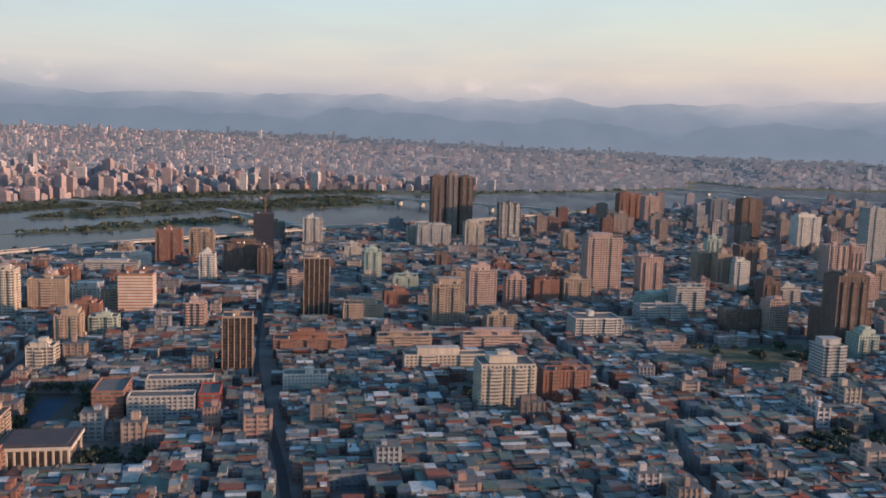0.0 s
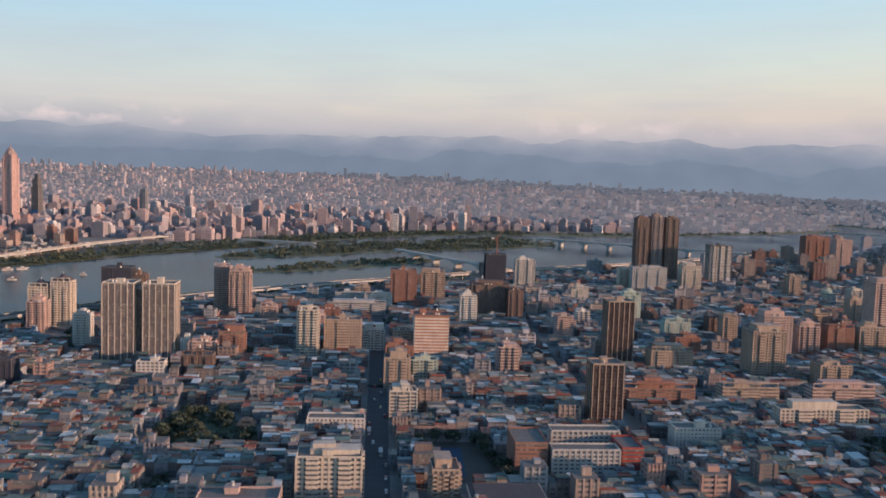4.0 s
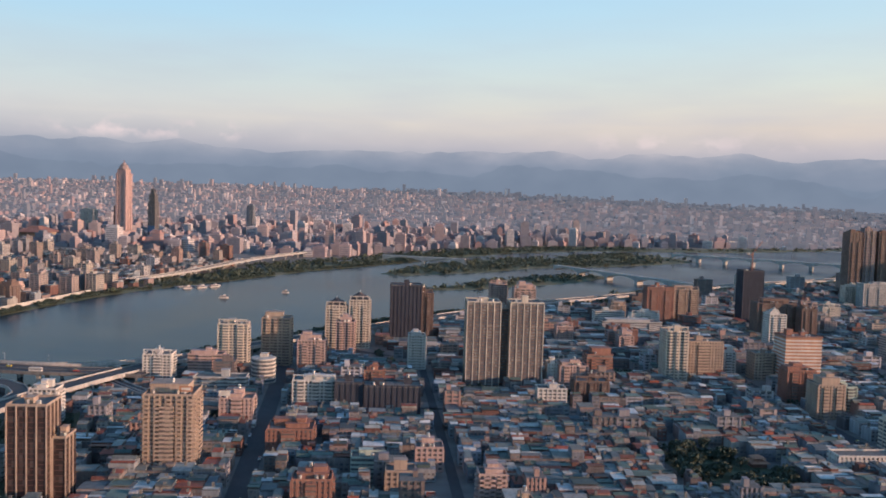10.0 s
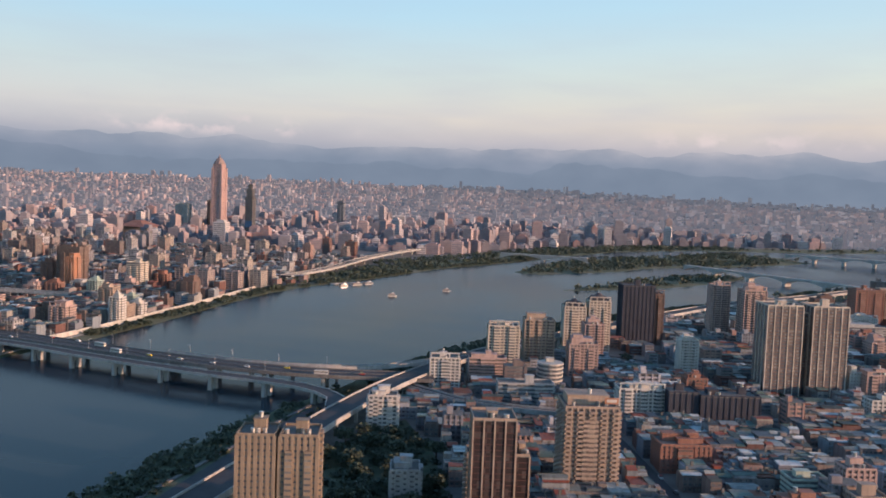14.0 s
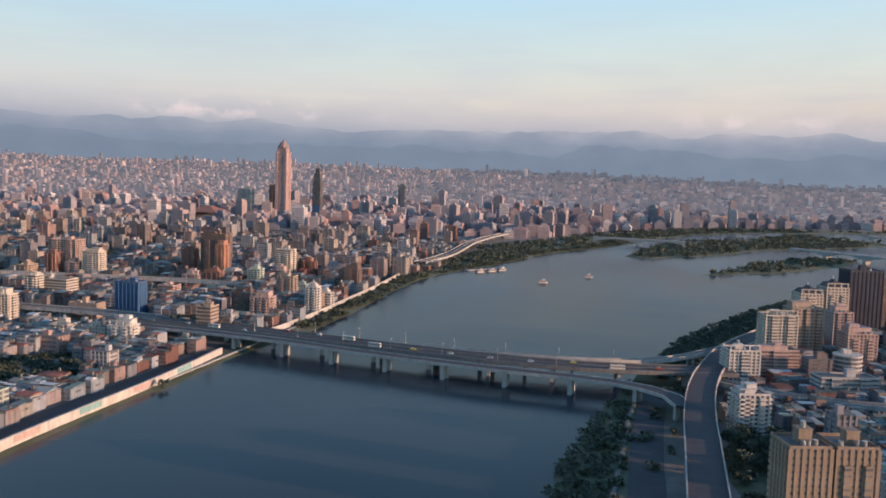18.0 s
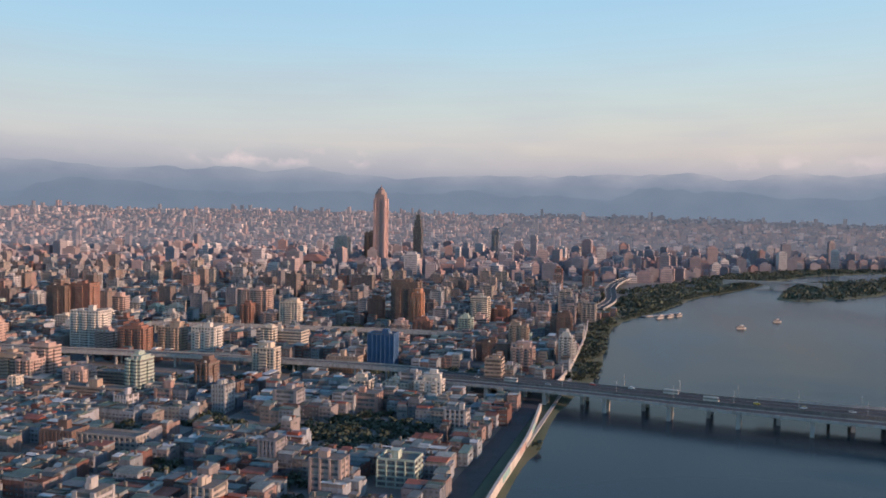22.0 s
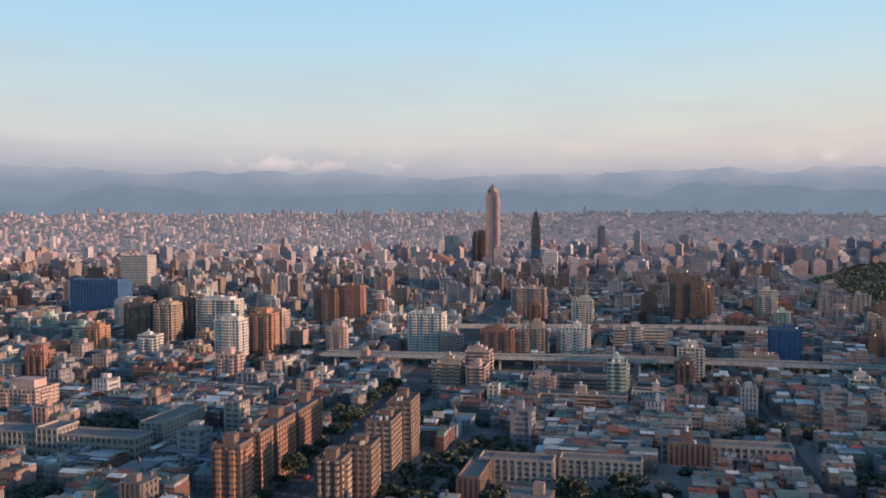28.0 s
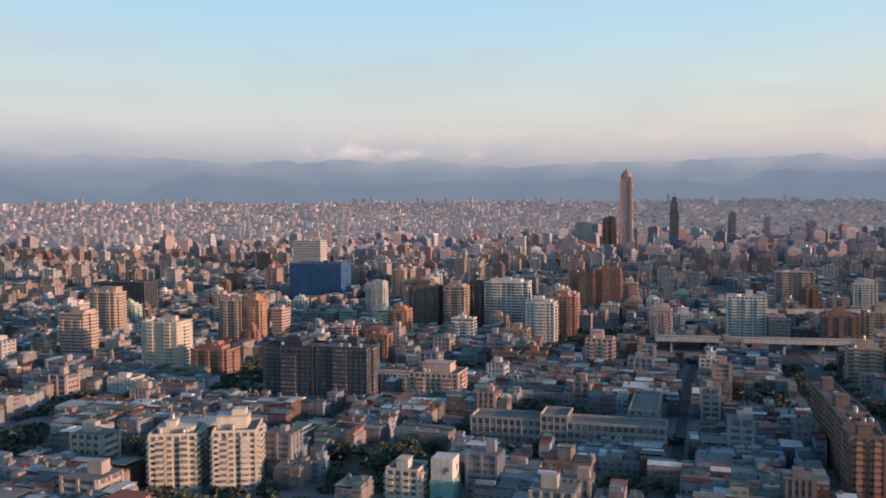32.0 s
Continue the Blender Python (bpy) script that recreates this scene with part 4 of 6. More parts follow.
TOWERS = [
    # west of the river
    ("L", -206, 540, 21, 15, 27, W, "brick", "stripe", "office_tower", "white", 2, (), WALL["orange"]),
    ("R", -92, 413, 14.4, 13, 29.5, W, "tan", "fins", "office_tower", "dark", 1, (), GLASS_DARK),
    ("C", -80, 543, 16, 14, 41, W, "tan", "fins", "office_tower", "dark", 1, (), GLASS_DARK),
    ("L", 18.8, 365, 24, 15, 22, W, "cream", "balc"), ("C", 60, 392, 22, 14, 13.5, W, "brick", "solid"),
    ("L", -5, 529, 20, 16, 29, W, "tan", "balc"), ("R", 38.6, 603, 19, 15, 28, W, "pink", "grid"),
    ("R", 139, 665, 27, 16, 47, W, "pink", "grid"), ("R", 110, 513, 29, 18, 14.5, W, "white", "cols", "civic_hall"),
    ("R", 183, 590, 21, 14, 23, W, "grey", "bands", "office_block"), ("C", 246, 508, 20, 15, 46, W, "brown", "grid"),
    ("C", 204, 434, 13, 12, 20, W, "grey", "bands", "office_block"), ("C", 54, 615, 14, 12, 20, W, "pink", "grid"),
    ("C", 77, 622, 18, 12, 19, W, "brick", "solid"), ("C", 100, 626, 20, 12, 20, W, "tan", "grid"),
    ("C", 169, 687, 18, 14, 30, W, "pink", "grid"), ("C", 229, 745, 14, 13, 27.5, W, "tan", "balc"), ("C", 243, 735, 13, 13, 29, W, "tan", "balc"),
    ("C", 256, 728, 13, 10, 24, W, "white", "grid"), ("C", 272, 760, 17, 14, 33, W, "brown", "grid"), ("C", 345, 745, 18, 15, 38, W, "pink", "grid"),
    ("C", 365, 752, 13, 14, 37, W, "pink", "balc"), ("C", 455, 900, 21, 18, 62, W, "grey", "grid"), ("C", 430, 1010, 28, 18, 42, W, "white", "solid"),
    ("C", 386, 1080, 26, 18, 56, W, "brown", "grid"), ("C", 391, 1224, 25, 18, 46, W, "slate", "grid"), ("C", 290, 1340, 36, 20, 43, W, "brick", "grid"),
    ("C", 314, 1300, 23, 18, 43, W, "pink", "grid"), ("C", 198, 554, 24, 12, 15, W, "brown", "bands"), ("C", 219, 549, 13, 12, 22, W, "pink", "balc"),
    ("C", 290, 600, 24, 14, 20, W, "tan", "grid"), ("C", 330, 660, 20, 14, 24, W, "pink", "balc"), ("C", 262, 640, 18, 12, 17, W, "grey", "bands"),
    ("C", 150, 570, 34, 12, 12, W, "grey", "bands", "office_block"), ("C", 160, 600, 40, 12, 15, W, "green", "grid", "office_block"),
    ("R", 25, 434, 43, 9, 9.5, W, "cream", "grid", "walk_up_block"), ("R", -37, 541, 25, 13, 13, W, "tan", "solid", "factory_block"),
    ("C", -31, 589, 16, 12, 13, W, "brick", "solid"), ("C", -70, 452, 38, 9, 10, W, "brick", "bands", "walk_up_block"),
    ("C", -20, 470, 30, 9, 9, W, "tan", "bands", "walk_up_block"), ("C", 30, 480, 34, 9, 9, W, "pink", "bands", "walk_up_block"),
    ("C", -62, 390, 20, 9, 8, W, "white", "solid", "walk_up_block"),
    ("C", -134, 338, 12, 20, 13, W, "brick", "bands", "school_block"), ("C", -113, 340, 26, 8, 11, W, "grey", "grid", "school_block"),
    ("C", -112, 362, 28, 8, 12, W, "grey", "grid", "school_block"), ("C", -95, 346, 8, 16, 11, W, "red", "bands", "school_block"),
    ("C", -205, 463, 13, 12, 16, W, "tan", "solid"), ("C", -193, 405, 12.5, 11, 13, W, "cream", "cols", "office_block"),
    ("C", -209, 497, 15, 11, 16, W, "brick", "solid"), ("C", -213, 550, 15, 12, 15, W, "tan", "grid"), ("C", -246, 765, 22, 14, 30, W, "brick", "grid"),
    ("C", -222, 784, 21, 14, 27, W, "tan", "cols"), ("C", -167, 709, 30, 14, 27, W, "brown", "grid"), ("C", -146, 700, 11, 10, 25, W, "brown", "solid"),
    ("C", -166, 790, 18, 15, 45, W, "net", "net", "unfinished_tower"), ("R", -130, 917, 20, 14, 30, W, "white", "cols"), ("R", 89, 1002, 25, 15, 47, W, "dark", "cols", "apartment_tower", "white"),
    ("C", -8, 1012, 14, 16, 74, W, "brown", "cols"), ("C", 9, 1020, 13, 16, 76, W, "mauve", "cols"), ("C", 26, 1022, 15, 16, 74, W, "brown", "cols"), ("C", -10, 930, 36, 14, 26, W, "grey", "grid"), ("C", 34, 935, 20, 14, 29, W, "cream", "balc"),
    ("R", -349, 653, 15, 14, 36, W, "pink", "cols"), ("L", -275, 519.5, 12, 13, 30, W, "cream", "grid"), ("L", -262, 537, 22, 13, 22, W, "tan", "solid"),
    ("R", -206, 378, 24.6, 9, 6.8, W, "white", "solid", "market_hall"), ("R", -192.5, 302, 22.4, 12, 15.3, W, "cream", "grid"),
    ("C", -225, 268, 25, 10, 11, W, "pink", "school", "walk_up_block"), ("C", -163, 300, 9, 12, 13.5, W, "tan", "balc"), ("C", -150, 268, 11, 9, 12, W, "brick", "balc"),
    ("R", -465.5, 322, 17, 15, 28.7, W, "tan", "balc"), ("L", -447, 613, 21, 15, 39, W, "net", "net", "unfinished_tower"),
    ("C", -425, 625, 11, 12, 33, W, "brown", "balc"), ("C", -376, 668, 12, 12, 37, W, "pink", "balc"),
    ("R", -411, 528, 9.7, 9, 19.5, W, "white", "solid"), ("R", -431, 355, 17.5, 13, 9.5, W, "brick", "solid", "walk_up_block", None, 4),
    ("C", -449, 424, 20, 10, 13, W, "white", "balc"), ("C", -424, 440, 9, 9, 16, W, "brick", "balc"), ("C", -475, 392, 14, 10, 10.5, W, "pink", "solid"),
    ("C", -473, 506, 15, 11, 17, W, "pink", "balc"), ("C", -497, 517, 16, 12, 27, W, "tan", "grid"), ("C", -515, 495, 16, 11, 26, W, "cream", "balc"),
    ("L", -547, 453, 14, 12, 15, W, "white", "balc"), ("C", -521, 471, 18, 10, 13, W, "pink", "bands"), ("C", -500, 437, 25, 10, 9, W, "grey", "bands", "walk_up_block"),
    ("C", -466, 560, 11, 12, 20, W, "pink", "balc"), ("C", -326, 498, 15, 11, 12, W, "pink", "solid"), ("C", -337, 502, 6, 9, 12, W, "white", "solid"), ("C", -312, 508, 14, 11, 17, W, "brick", "bands"),
    ("C", -338, 455, 14, 9, 8.5, W, "white", "grid", "walk_up_block"), ("C", -318, 470, 17, 10, 10, W, "brown", "solid", "walk_up_block"),
    ("C", -236, 560, 15, 11, 13, W, "white", "grid"), ("R", -197, 468, 3, 3, 5, W, "tan", "solid", "stair_hut"),
    ("C", -384, 345, 10, 8, 8.5, W, "pink", "grid", "walk_up_block"), ("C", -390, 316, 10, 8, 8.5, W, "tan", "grid", "walk_up_block"), ("C", -359, 316, 9, 8, 9.5, W, "pink", "balc", "walk_up_block"),
    ("C", -347, 286, 4.5, 8, 11, W, "tan", "balc", "walk_up_block"), ("R", -409, 296, 12.3, 9, 10.8, W, "brick", "solid", "walk_up_block"), ("C", -404, 330, 12, 8, 8, W, "green", "bands", "walk_up_block"),
    ("C", -289, 740, 24, 10, 11, W, "white", "bands", "office_block"), ("C", -262, 728, 22, 10, 12, W, "white", "solid", "office_block"), ("C", -275, 700, 46, 14, 9, W, "grey", "bands", "office_block"),
    ("C", -553, 373, 11, 9, 14.5, W, "white", "balc", "walk_up_block"), ("C", -530, 300, 9, 10, 10, W, "grey", "solid", "walk_up_block"), ("C", -509, 300, 4, 8, 17, W, "tan", "balc", "apartment_tower"),
    # east of the river
    ("R", -875, 538, 15.7, 10, 19.5, E_, "blue", "net", "wrapped_building"), ("R", -941, 570, 30, 12, 14.3, E_, "cream", "stripe", "office_block"),
    ("R", -809, 490, 8, 9, 15.5, E_, "tan", "stripe"), ("C", -803, 549, 12, 11, 13, E_, "pink", "grid"), ("C", -816, 553, 9, 10, 11, E_, "brown", "grid"),
    ("R", -820, 325, 12.5, 10, 8.6, E_, "green", "cols", "walk_up_block"), ("R", -931, 496, 12, 9, 15, E_, "cream", "balc"), ("C", -1028, 706, 25, 13, 27.5, E_, "pink", "cols"),
    ("C", -911, 735, 22, 13, 35, E_, "brown", "bands"), ("C", -897, 715, 7, 10, 28, E_, "orange", "solid"),
    ("R", -1070, 558, 20, 13, 24, E_, "white", "grid", "office_tower"), ("R", -1059, 552, 10, 10, 12, E_, "pink", "bands"), ("R", -1028, 537, 17, 11, 17, E_, "brick", "balc"), ("R", -1010, 545, 13, 11, 17.5, E_, "tan", "grid"),
    ("R", -986, 543, 14.5, 11, 18.5, E_, "white", "grid"), ("C", -900, 520, 18, 9, 8.5, E_, "tan", "solid", "walk_up_block"), ("C", -958, 430, 22, 8, 6, E_, "cream", "solid", "walk_up_block"),
    ("R", -1173, 556, 14, 11, 23, E_, "orange", "grid"), ("R", -1484, 996, 34, 18, 41, E_, "white", "stripe", "office_tower"), ("R", -950, 343, 13, 10, 6.2, E_, "brown", "solid", "walk_up_block"),
    ("R", -1201, 568, 26, 13, 30, E_, "white", "cols"), ("R", -1183, 530, 15, 12, 22, E_, "white", "grid"), ("R", -1173, 575, 15, 12, 22.5, E_, "pink", "balc"), ("C", -1232, 572, 8, 12, 31, E_, "dark", "solid"),
    ("C", -1263, 563, 18, 13, 28, E_, "brown", "cols"), ("C", -1243, 557, 12, 13, 28, E_, "tan", "cols"), ("C", -1175, 672, 16, 13, 29, E_, "brown", "grid"), ("C", -1157, 676, 17, 13, 31, E_, "brick", "grid"),
    ("C", -1267, 520, 9, 10, 18.5, E_, "orange", "balc"), ("C", -1277, 522, 8, 10, 18, E_, "green", "bands"), ("C", -1393, 732, 46, 20, 31, E_, "blue", "net", "wrapped_building"),
    ("R", -1345.5, 421, 18, 13, 22.6, E_, "cream", "solid", "office_tower"), ("C", -1272.2, 373, 20.5, 14, 21, E_, "net", "grid"), ("C", -1250.6, 372, 20.5, 14, 21, E_, "net", "grid"),
    ("R", -1316.5, 412, 18, 11, 12, E_, "brick", "bands", "office_block"), ("R", -1342, 378, 11, 9, 5.2, E_, "white", "solid", "walk_up_block"), ("R", -1341, 502, 9, 11, 24.5, E_, "orange", "grid"), ("C", -1358, 503, 13, 11, 24, E_, "tan", "grid"),
    ("C", -1334, 510, 6, 10, 19, E_, "pink", "bands"), ("C", -1499, 621, 38, 16, 24, E_, "net", "net", "wrapped_building"), ("C", -1316, 640, 12, 12, 23, E_, "grey", "solid"), ("C", -1275, 600, 16, 12, 22, E_, "green", "bands"),
    ("R", -1240.5, 272, 11, 13, 15, radians(16), "cream", "balc"), ("C", -1262, 268, 12, 12, 14, radians(16), "cream", "balc"), ("C", -1200, 268, 8, 8, 8, E_, "stone", "balc", "walk_up_block"),
    ("L", -1193, 328, 22, 10, 7.6, E_, "drab", "school", "school_block"), ("L", -1171, 325.5, 8, 11, 9.4, E_, "drab", "school", "school_block"), ("L", -1163, 325, 29, 10, 7.6, E_, "drab", "school", "school_block"),
    ("C", -1140, 345, 9, 30, 7.5, E_, "drab", "grid", "school_block"), ("R", -1207, 378, 19, 14, 11, E_, "pink", "grid", "civic_hall"), ("C", -1240, 400, 32, 6, 6.5, E_, "cream", "solid", "school_block"),
    ("C", -1416, 445, 14, 11, 23, E_, "pink", "bands"), ("C", -1435, 500, 16, 11, 28, E_, "tan", "bands"), ("C", -1010, 318, 22, 7, 6.5, E_, "drab", "grid", "school_block"), ("C", -985, 322, 24, 7, 6, E_, "drab", "grid", "school_block"),
    ("C", -1022, 300, 6, 26, 6, E_, "brown", "solid", "school_block"), ("C", -992, 420, 40, 8, 6, E_, "tan", "bands", "walk_up_block"), ("C", -1026, 415, 4, 5, 10, E_, "cream", "solid", "stair_tower"),
    ("C", -945, 345, 40, 8, 5.5, E_, "drab", "grid", "school_block"), ("C", -990, 455, 40, 9, 6.5, E_, "tan", "bands", "walk_up_block"),
]
for spec in TOWERS:
    tower(*spec)

# the pair of tall towers joined by a recessed core
tower("R", -343.3, 499, 18, 16, 45, W, "cream", "ribs", "apartment_tower", "brown", 1, [(-11.65, 4, 5.3, 13, 41), (-23.3, 0, 18, 16, 45)], label="tall tan apartment slab of two wings with pale vertical piers")
tower("R", -495.8, 282, 12.1, 12, 33, W, "tan", "fins", "apartment_tower", "maroon", 1, [(8.6, 2, 4, 9, 22)], GLASS_DARK, label="dark red apartment tower with cream piers and stepped side")
tower("R", -548, 266, 10, 11, 28.8, W, "umber", "solid", "apartment_tower", "umber", 1, [(-11.5, 0, 10, 11, 28.8)], label="twin weathered tan apartment block beside the elevated road")
tower("C", -412, 424, 26, 12, 12.5, W, "net", "net", "unfinished_tower", None, 2, [(-20, 1, 13, 12, 13.5)], label="dark netted apartment block under construction with pink huts")
# brick rows beside the boulevard
tower("L", -1092, 288, 8, 9, 16, radians(-1.5), "brown", "grid", "apartment_tower", "orange", 1, [(1.2, 12, 8, 10, 16.5), (1.6, 27, 8, 16, 16.5), (2.2, 50, 7, 24, 16.2)], label="long row of orange brick apartments along the boulevard")
tower("L", -1061, 284, 7, 9, 14, radians(-1.5), "brown", "grid", "apartment_tower", "tan", 1, [(4.5, 12, 8, 10, 15), (5.8, 33, 7.5, 14, 17.5), (7, 55, 7.5, 14, 19)], label="brown tiled apartment row with orange flanks along the boulevard")

# drum-shaped offices with white floor bands
drum = thing("round_office", -490, 474, 0, W, "round office building with white floor bands and dark glass", "building")
part("glazed_core", prism_mesh("glazed_core", 6.2, 6.2, 0, 12.6, 28, GLASS), None, drum)
dband = prism_mesh("floor_band", 6.6, 6.6, 0, 0.75, 28, PALE)
for k in range(7):
    part("floor_band", dband, None, drum, loc=(0, 0, k * 2.05 + 0.2))
part("stair_hut", boxes_mesh("stair_hut", [(0, 2, 13.2, 4, 4, 2)], PALE), None, drum)
block_rect(-490, 474, 14, 14, 0)

# twin residences with dark domed roofs
for dx, hh in ((0, 31), (-15, 27)):
    root, o = tower("R", -456 + dx, 586 + dx * 0.18, 13, 13, hh, W, "cream", "grid", "domed_residence", glass=GLASS_WARM, label="cream apartment tower under a dark domed roof")
    part("mansard", prism_mesh("mansard", 8.2, 5.6, hh + 0.9, hh + 3.4, 4, WALL["dark"], math.pi / 4), None, root, "dark slate mansard roof")
    part("dome", prism_mesh("dome", 3.0, 1.2, hh + 3.4, hh + 5.2, 10, WALL["dark"]), None, root)
    part("finial", prism_mesh("finial", 0.3, 0.05, hh + 5.2, hh + 7.2, 6, STEEL), None, root)

# gymnasium with a dark flat roof on a ring of columns
gym = thing("gymnasium", -142, 297, 0, W, "cream gymnasium with a dark flat roof and tall columns", "building")
part("hall", boxes_mesh("hall", [(0, 0, 0, 21, 16, 8)], GLASS_WARM), None, gym)
part("roof", boxes_mesh("roof", [(0, 0, 8, 25, 20, 0.5), (0, 0, 8.5, 22, 17, 0.5)], WALL["dark"]), None, gym)
part("fascia", boxes_mesh("fascia", [(0, -10.1, 7.2, 25.4, 0.3, 1.2), (0, 10.1, 7.2, 25.4, 0.3, 1.2), (-12.6, 0, 7.2, 0.3, 19.9, 1.2), (12.6, 0, 7.2, 0.3, 19.9, 1.2)], WALL["cream"]), None, gym)
col = boxes_mesh("column", [(0, 0, 0, 0.7, 0.7, 7.2)], WALL["cream"])
for k in range(10):
    for yy in (-9.3, 9.3):
        part("column", col, None, gym, loc=(-11.5 + k * 23 / 9, yy, 0))
block_rect(-142, 297, 26, 21, W)

# parking sign tower
pk = thing("parking_tower", -1190.3, 274, 0, E_, "white parking tower with a black letter and teal base", "building")
part("tower_box", boxes_mesh("tower_box", [(0, 0, 5.5, 5.6, 6, 5.4)], WHITE), None, pk)
part("base", boxes_mesh("base", [(0, 0, 0, 6.2, 6.6, 5.5)], WALL["teal"]), None, pk, "teal base")
fc = bpy.data.curves.new("letter", "FONT")
fc.body, fc.size, fc.extrude, fc.align_x = "P", 2.6, 0.04, "CENTER"
fc.materials.append(WALL["dark"])
for px_, py_, rz in ((1.2, -3.06, 0), (2.86, 1.0, math.pi / 2)):
    t_ = new("letter", fc)
    t_.parent = pk
    t_.matrix_basis = Matrix.Translation((px_, py_, 7.0)) @ Matrix.Rotation(rz, 4, "Z") @ Matrix.Rotation(math.pi / 2, 4, "X")
block_rect(-1190.3, 274, 7, 7, E_)

# temple with orange tiled roofs in the park
tm = thing("temple", -259, 379, 0, W, "small temple with a swept orange tile roof among trees", "temple")
part("hall", boxes_mesh("hall", [(0, 0, 0, 8, 6, 3.2)], WALL["brick"]), None, tm)
part("lower_roof", prism_mesh("lower_roof", 7.4, 3.6, 3.2, 4.6, 4, WALL["orange"], math.pi / 4), None, tm, "orange glazed tile roof")
part("upper_hall", boxes_mesh("upper_hall", [(0, 0, 4.6, 4.6, 3.6, 1.2)], WALL["brick"]), None, tm)
part("upper_roof", prism_mesh("upper_roof", 5.0, 0.8, 5.8, 7.6, 4, WALL["orange"], math.pi / 4), None, tm, "orange glazed tile roof")
tm.scale = (0.75, 0.75, 0.6)
block_rect(-259, 379, 10, 8, W)

# the tallest tower of the city, stepped and pyramid-topped
sk = thing("skyscraper", -1140, 1600, 0, E_, "tall pink granite skyscraper with a stepped pyramid top", "skyscraper")
SKW = WALL["granite"]
zz = 0
for w_, h_, st_ in ((34, 14, "solid"), (19.5, 104, "solid"), (17, 10, "solid")):
    tower_body(sk, 0, 0, w_, w_, h_, SKW, st_, GLASS_WARM, z0=zz, fine=False)
    zz += h_ + 0.9
for a in (-1, 1):
    for b in (-1, 1):
        part("corner_turret", boxes_mesh("corner_turret", [(0, 0, 15, 4, 4, 108)], SKW), None, sk, loc=(a * 9, b * 9, 0))
part("crown", prism_mesh("crown", 10.5, 9.2, zz, zz + 5, 8, WALL["mauve"], math.pi / 8), None, sk, "dull red stepped crown")
part("upper_crown", prism_mesh("upper_crown", 7.4, 6.2, zz + 5, zz + 9.5, 8, WALL["mauve"], math.pi / 8), None, sk, "dull red stepped crown")
part("cupola", prism_mesh("cupola", 5.2, 1.6, zz + 9.5, zz + 13.5, 8, WALL["mauve"], math.pi / 8), None, sk, "dull red cupola roof")
part("spire", prism_mesh("spire", 0.8, 0.2, zz + 13.5, zz + 18, 8, WALL["brick"]), None, sk)
block_rect(-1140, 1600, 42, 42, 0)
dk = thing("dark_skyscraper", -1062, 1560, 0, E_, "dark glass skyscraper with a stepped top and mast", "skyscraper")
zz = 0
for w_, h_ in ((14, 70), (11, 14), (6.5, 8)):
    tower_body(dk, 0, 0, w_, w_, h_, WALL["dark"], "cols", GLASS, z0=zz, fine=False)
    zz += h_ + 0.9
part("mast", prism_mesh("mast", 0.7, 0.2, zz, zz + 9, 6, WALL["dark"]), None, dk)
part("blue_screen", boxes_mesh("blue_screen", [(0, -7.6, 16, 14, 0.6, 12)], WALL["blue"]), None, dk, "blue hoarding")
tower("C", -946, 1756, 13, 12, 66, E_, "slate", "grid", "office_tower")
tower("C", -1215, 1600, 26, 16, 52, E_, "grey", "grid", "office_tower")
tower("C", -1170, 1640, 22, 16, 60, E_, "brown", "grid", "office_tower")
pal = thing("station_hall", -1216, 1440, 0, E_, "broad station hall with a red-brown swept roof", "building")
part("hall", boxes_mesh("hall", [(0, 0, 0, 50, 34, 16)], WALL["tan"]), None, pal)
part("roof", prism_mesh("roof", 42, 20, 16, 22, 4, WALL["brick"], math.pi / 4), None, pal, "red-brown hipped roof")
part("upper_roof", prism_mesh("upper_roof", 18, 9, 22, 26, 4, WALL["brick"], math.pi / 4), None, pal, "red-brown hipped roof")

# tower crane over the unfinished tower
crane = thing("tower_crane", -166, 798, 45.3, W, "slim steel tower crane on the unfinished tower", "crane")
part("mast", boxes_mesh("mast", [(0, 0, 0, 0.9, 0.9, 16)], WALL["brick"]), None, crane)
jib = part("jib", boxes_mesh("jib", [(5, 0, 0, 16, 0.6, 0.6)], WALL["brick"]), None, crane, loc=(0, 0, 14.5))
jib.rotation_euler.y = -0.9
part("counterweight", boxes_mesh("counterweight", [(-4, 0, 13.6, 3, 1.4, 1.6)], CONCRETE), None, crane)


def billboard(x, y, z, rot, w, hgt, color, label, bars=0):
    """A rooftop sign on posts, with its unreadable writing as bars."""
    root = thing("rooftop_sign", x, y, z, rot, label, "sign")
    part("panel", boxes_mesh("panel", [(0, 0, 0.8, w, 0.25, hgt)], WALL[color]), None, root)
    for k in (-0.35, 0.35):
        part("post", boxes_mesh("post", [(k * w, 0.2, -0.6, 0.18, 0.18, 1.6)], STEEL), None, root)
    for k in range(bars):
        part("lettering", boxes_mesh("lettering", [(0, -0.16, 0.8 + hgt * (k + 0.35) / (bars + 0.2), w * 0.7, 0.06, hgt * 0.45 / bars)], WALL["white" if color != "white" else "red"]), None, root)


billboard(-208, 382, 7.8, W, 2.2, 2.0, "white", "small white rooftop sign with red marks on the market hall", 2)
billboard(-809.5, 489, 17.2, E_, 3.4, 2.6, "orange", "orange rooftop sign with pale lettering bars beside the bridge", 2)
billboard(-468, 322, 29.6, W, 4.5, 2.0, "orange", "orange rooftop sign on the tan apartment tower", 1)
billboard(-235, 560, 14.0, W, 2.4, 2.4, "white", "white rooftop sign with red marks", 1)
billboard(-1040, 360, 8.6, E_, 4.0, 2.2, "white", "blank white rooftop sign facing the boulevard", 0)
